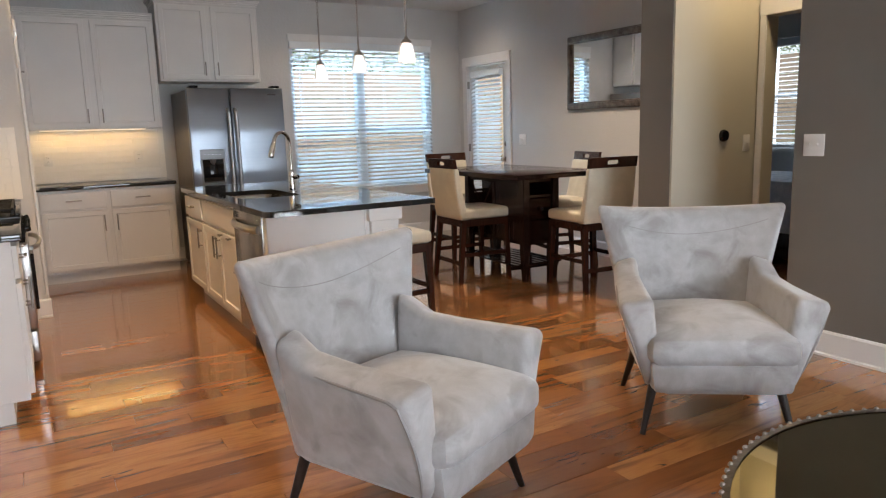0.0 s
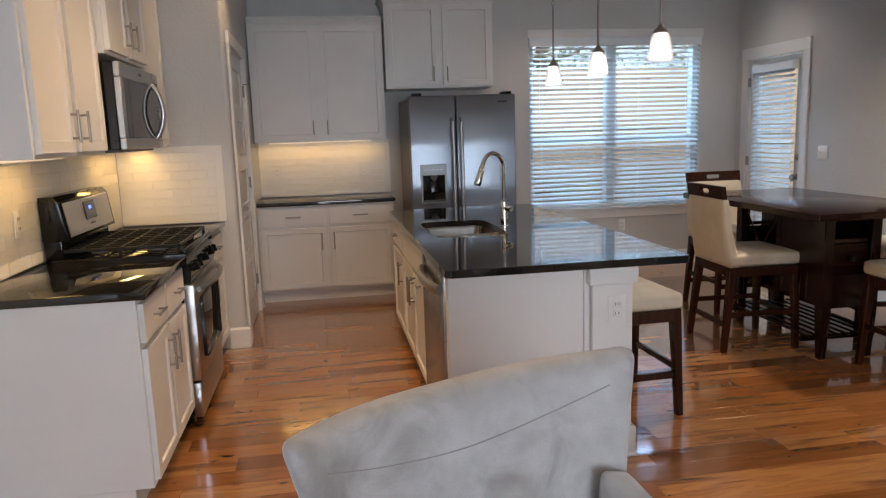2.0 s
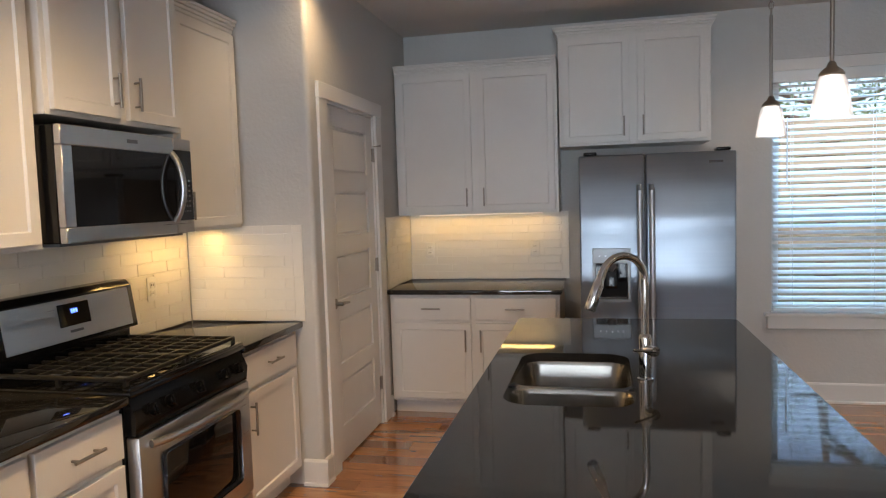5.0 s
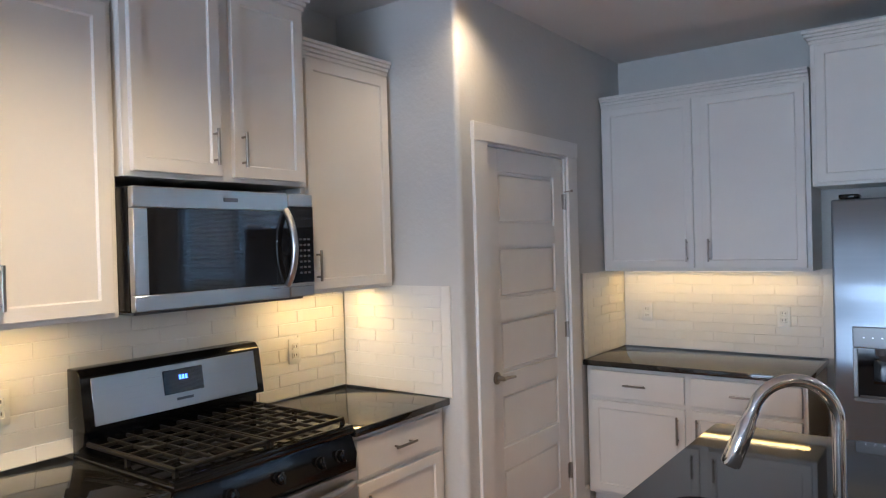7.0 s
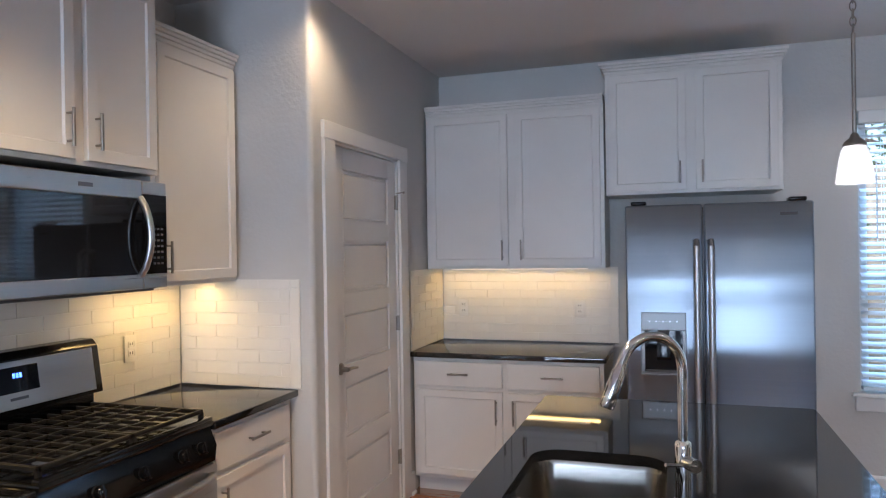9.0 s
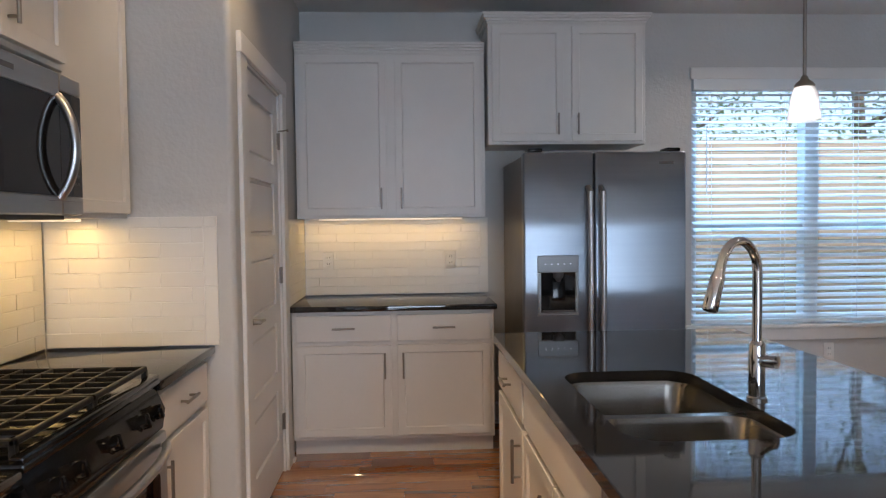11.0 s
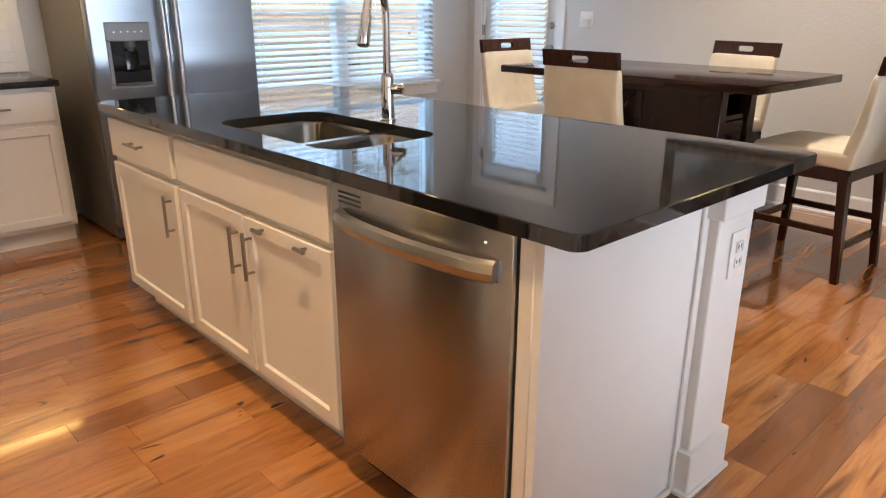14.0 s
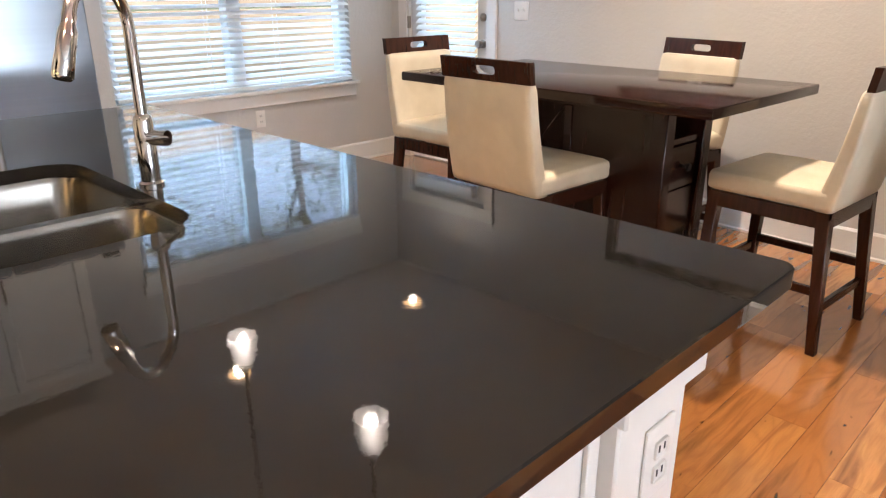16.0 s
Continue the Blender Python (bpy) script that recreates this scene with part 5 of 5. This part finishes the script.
# ---- bedroom beyond the hall ----
bed = thing("bed", "made bed with a blue and white patterned quilt", "bed", pose(6.30, 3.90, 0))
part("bed_base", solid(-0.5, 0.5, -0.9, 0.9, 0.05, 0.30, 0.02), ESPRESSO, bed)
part("quilt", soft_box(-0.52, 0.52, -0.92, 0.92, 0.27, 0.76, 0.06, 0.02, 8), QUILT, bed, "blue and white patterned quilt", smooth=70)
bw = tagged(new("window_3"), "bedroom window", kind="structure")
part("window_frame", join(solid(7.02, 7.10, 3.85, 4.80, 0.98, 1.03), solid(7.02, 7.10, 3.85, 4.80, 2.07, 2.12), solid(7.02, 7.10, 3.85, 3.90, 1.03, 2.07), solid(7.02, 7.10, 4.72, 4.80, 1.03, 2.07), solid(7.02, 7.10, 3.90, 4.72, 1.52, 1.57)), VINYL, bw)
blind("bedroom_blind", "white venetian blind in the bedroom window", "y", (6.96, 4.325), 0.94, 1.0, 2.11, 12)


# ---- outside ----
tagged(new("ground", mesh_of("ground", solid(-300, 300, -300, 300, -0.5, -0.30), GRASS)), "grass ground round the house", kind="structure")


def fence_run(axis, fixed, lo, hi):
    f = thing("fence", "tan wooden board fence behind the house", "fence")
    h, n = 0.14, 17
    for i in range(n):
        z = -0.28 + i * (h + 0.012) + (0.006 if i % 4 else 0.0)
        b = solid(lo, hi, fixed, fixed + 0.022, z, z + h, 0.004, 1) if axis == "x" else solid(fixed, fixed + 0.022, lo, hi, z, z + h, 0.004, 1)
        part("board", b, FENCE, f)
    u = lo
    while u <= hi:
        b = solid(u - 0.045, u + 0.045, fixed + 0.024, fixed + 0.114, -0.30, 2.32, 0.005, 1) if axis == "x" else solid(fixed + 0.024, fixed + 0.114, u - 0.045, u + 0.045, -0.30, 2.32, 0.005, 1)
        part("post", b, FENCE, f)
        u += 2.4


fence_run("x", 11.2, -4.0, 13.0)
fence_run("y", 10.5, 0.0, 11.0)


def tree(x, y, height, spread, leaves, seed):
    rnd = random.Random(seed)
    t = thing("tree", "leafy green tree behind the fence", "tree", pose(x, y, -0.3), "trees behind the fence")
    limbs = [tube([(0, 0, 0), (0.05, 0.02, height * 0.3), (0.0, 0.08, height * 0.6), (0.1, 0, height * 0.9)], [0.16, 0.12, 0.08, 0.02], 9)]
    tips = []
    for i in range(15):
        an, z = rnd.uniform(0, 6.283), height * rnd.uniform(0.25, 0.8)
        r = spread * rnd.uniform(0.5, 1.0)
        tip = (r * math.cos(an), r * math.sin(an), z + rnd.uniform(0.2, 0.9))
        limbs.append(tube([(0.02, 0.03, z), (tip[0] * 0.5, tip[1] * 0.5, z + 0.25), tip], [0.05, 0.03, 0.008], 6))
        tips += [tip, (tip[0] * 0.6, tip[1] * 0.6, z + 0.4)]
    part("trunk", join(*limbs), BARK, t)
    verts, faces = [], []
    for i in range(leaves):
        c = rnd.choice(tips)
        p = Vector((rnd.gauss(c[0], 0.42), rnd.gauss(c[1], 0.42), rnd.gauss(c[2], 0.38)))
        rot = Euler((rnd.uniform(-1, 1), rnd.uniform(-1, 1), rnd.uniform(0, 6.28))).to_matrix()
        s = rnd.uniform(0.03, 0.058)
        k = len(verts)
        for q in ((-s, 0, 0), (0, -s * 0.45, 0.01), (s, 0, 0), (0, s * 0.45, 0.01)):
            verts.append(p + rot @ Vector(q))
        faces.append((k, k + 1, k + 2, k + 3))
    me = bpy.data.meshes.new("crown")
    me.from_pydata(verts, [], faces)
    me.materials.append(LEAF)
    c = new("crown", me)
    c.parent = t


for i, (x, y, h) in enumerate(((2.0, 13.4, 5.6), (4.8, 13.8, 6.2), (7.6, 13.2, 5.8), (12.3, 7.0, 4.8), (12.6, 10.2, 5.0), (-0.6, 13.4, 4.4))):
    tree(x, y, h, 1.8 if i < 3 else 1.5, 5600 if i < 3 else 5200, i + 3)


# ---- tiles and floor planks ----
def tiled(name, label, origin, along, face, length, z0, z1, seed, edges=""):
    """Half-bond tiles on a wall: origin at its start, along its direction, face its outward normal; edges: where upright edge tiles close it."""
    rnd = random.Random(seed)
    tw, thh, g, ew = 0.232, 0.0556, 0.0024, 0.05
    o, u, nv = Vector((*origin, 0)), Vector((*along, 0)), Vector((*face, 0))
    wall = tagged(new(name), label, kind="structure")
    m = Matrix.Translation(o) @ Matrix(((u.x, nv.x, 0, 0), (u.y, nv.y, 0, 0), (0, 0, 1, 0), (0, 0, 0, 1)))
    bed = new("grout", mesh_of("grout", solid(0, length, 0.001, 0.0060, z0, z1), GROUT))
    bed.parent, bed.matrix_basis = wall, m
    lo, hi = (ew + g if "a" in edges else 0.001), (length - ew - g if "b" in edges else length)
    cache = {}

    def lay(a, b, z, h):
        key = (round(b - a, 3), round(h, 3))
        if key not in cache:
            cache[key] = mesh_of("tile", solid(0, b - a, 0.002, 0.0082, 0, h, 0.0012, 1), TILE)
        t = new("tile", cache[key])
        t.parent = wall
        t.matrix_basis = m @ Matrix.Translation((a, rnd.uniform(-0.0003, 0.0003), z)) @ Matrix.Rotation(rnd.uniform(-0.002, 0.002), 4, "X") @ Matrix.Rotation(rnd.uniform(-0.0007, 0.0007), 4, "Z")

    for on, a in (("a", 0.0), ("b", length - ew)):
        if on in edges:
            z = z0 + 0.001
            while z < z1 - 0.02:
                h = min(tw, z1 - z)
                lay(a, a + ew, z, h)
                z += h + g
    z, row = z0 + 0.001, 0
    while z < z1 - 0.012:
        h = min(thh, z1 - z)
        x = lo - (0.62 if row % 2 else 0.12) * tw
        while x < hi - 0.004:
            a, b = max(x, lo), min(x + tw, hi)
            if b - a > 0.012:
                lay(a, b, z, h)
            x += tw + g
        z += thh + g
        row += 1


tiled("tiled_wall_west", "white glazed subway tile backsplash", (XL, 3.60), (0, 1), (1, 0), YP - 3.60 - 0.012, 0.883, 1.384, 1, "a")
tiled("tiled_wall_corner", "white glazed subway tile on the side wall", (XL + 0.012, YP), (1, 0), (0, -1), 0.660, 0.883, 1.39, 2, "b")
tiled("tiled_wall_north", "white glazed subway tile backsplash", (XP + 0.012, YB), (1, 0), (0, -1), 1.208, 0.883, 1.384, 3, "b")
tiled("tiled_wall_pantry", "white glazed subway tile return", (XP, 7.045), (0, 1), (1, 0), YB - 7.045, 0.883, 1.384, 4, "a")


def plank_floor():
    rnd = random.Random(11)
    fl = bpy.data.objects["floor"]
    w, g = 0.124, 0.0009
    lengths = (0.35, 0.5, 0.62, 0.75, 0.9, 1.05, 1.2, 1.4)
    cache = {}
    singles, rest_v, rest_f = 0, [], []
    y, stop = YF, YB
    while y < stop:
        x = -0.9 - rnd.uniform(0, 0.8)
        end = 7.1
        while x < end:
            ln = rnd.choice(lengths)
            x0 = XL - 0.03
            if x + ln < x0 + 0.05:
                x += ln
                continue
            if x < x0:
                ln, x = round(x + ln - x0, 3), x0
            near = 2.5 < y < 6.6 and -0.6 < x + ln / 2 < 2.9
            if near and singles < 300:
                if ln not in cache:
                    cache[ln] = mesh_of("plank", solid(0, ln - g, 0, w - g, -0.013, 0.0, 0.0006, 1), PLANK)
                p = new("plank", cache[ln])
                p.parent, p.location = fl, (x, y, rnd.uniform(-0.00015, 0.00015))
                singles += 1
            else:
                k = len(rest_v)
                a, b, c, d, e = x, x + ln - g, y, y + w - g, 0.0006
                rest_v += [(a, c, -0.013), (b, c, -0.013), (b, d, -0.013), (a, d, -0.013), (a, c, -e), (b, c, -e), (b, d, -e), (a, d, -e), (a + e, c + e, 0), (b - e, c + e, 0), (b - e, d - e, 0), (a + e, d - e, 0)]
                for q in ((8, 9, 10, 11), (4, 5, 9, 8), (5, 6, 10, 9), (6, 7, 11, 10), (7, 4, 8, 11), (0, 1, 5, 4), (1, 2, 6, 5), (2, 3, 7, 6), (3, 0, 4, 7)):
                    rest_f.append(tuple(k + i for i in q))
            x += ln
        y += w
    me = bpy.data.meshes.new("planks")
    me.from_pydata(rest_v, [], rest_f)
    me.materials.append(PLANKS)
    ob = new("planks", me)
    ob.parent = fl
    tagged(ob, "hickory floor planks, varied brown", kind="stuff")


plank_floor()
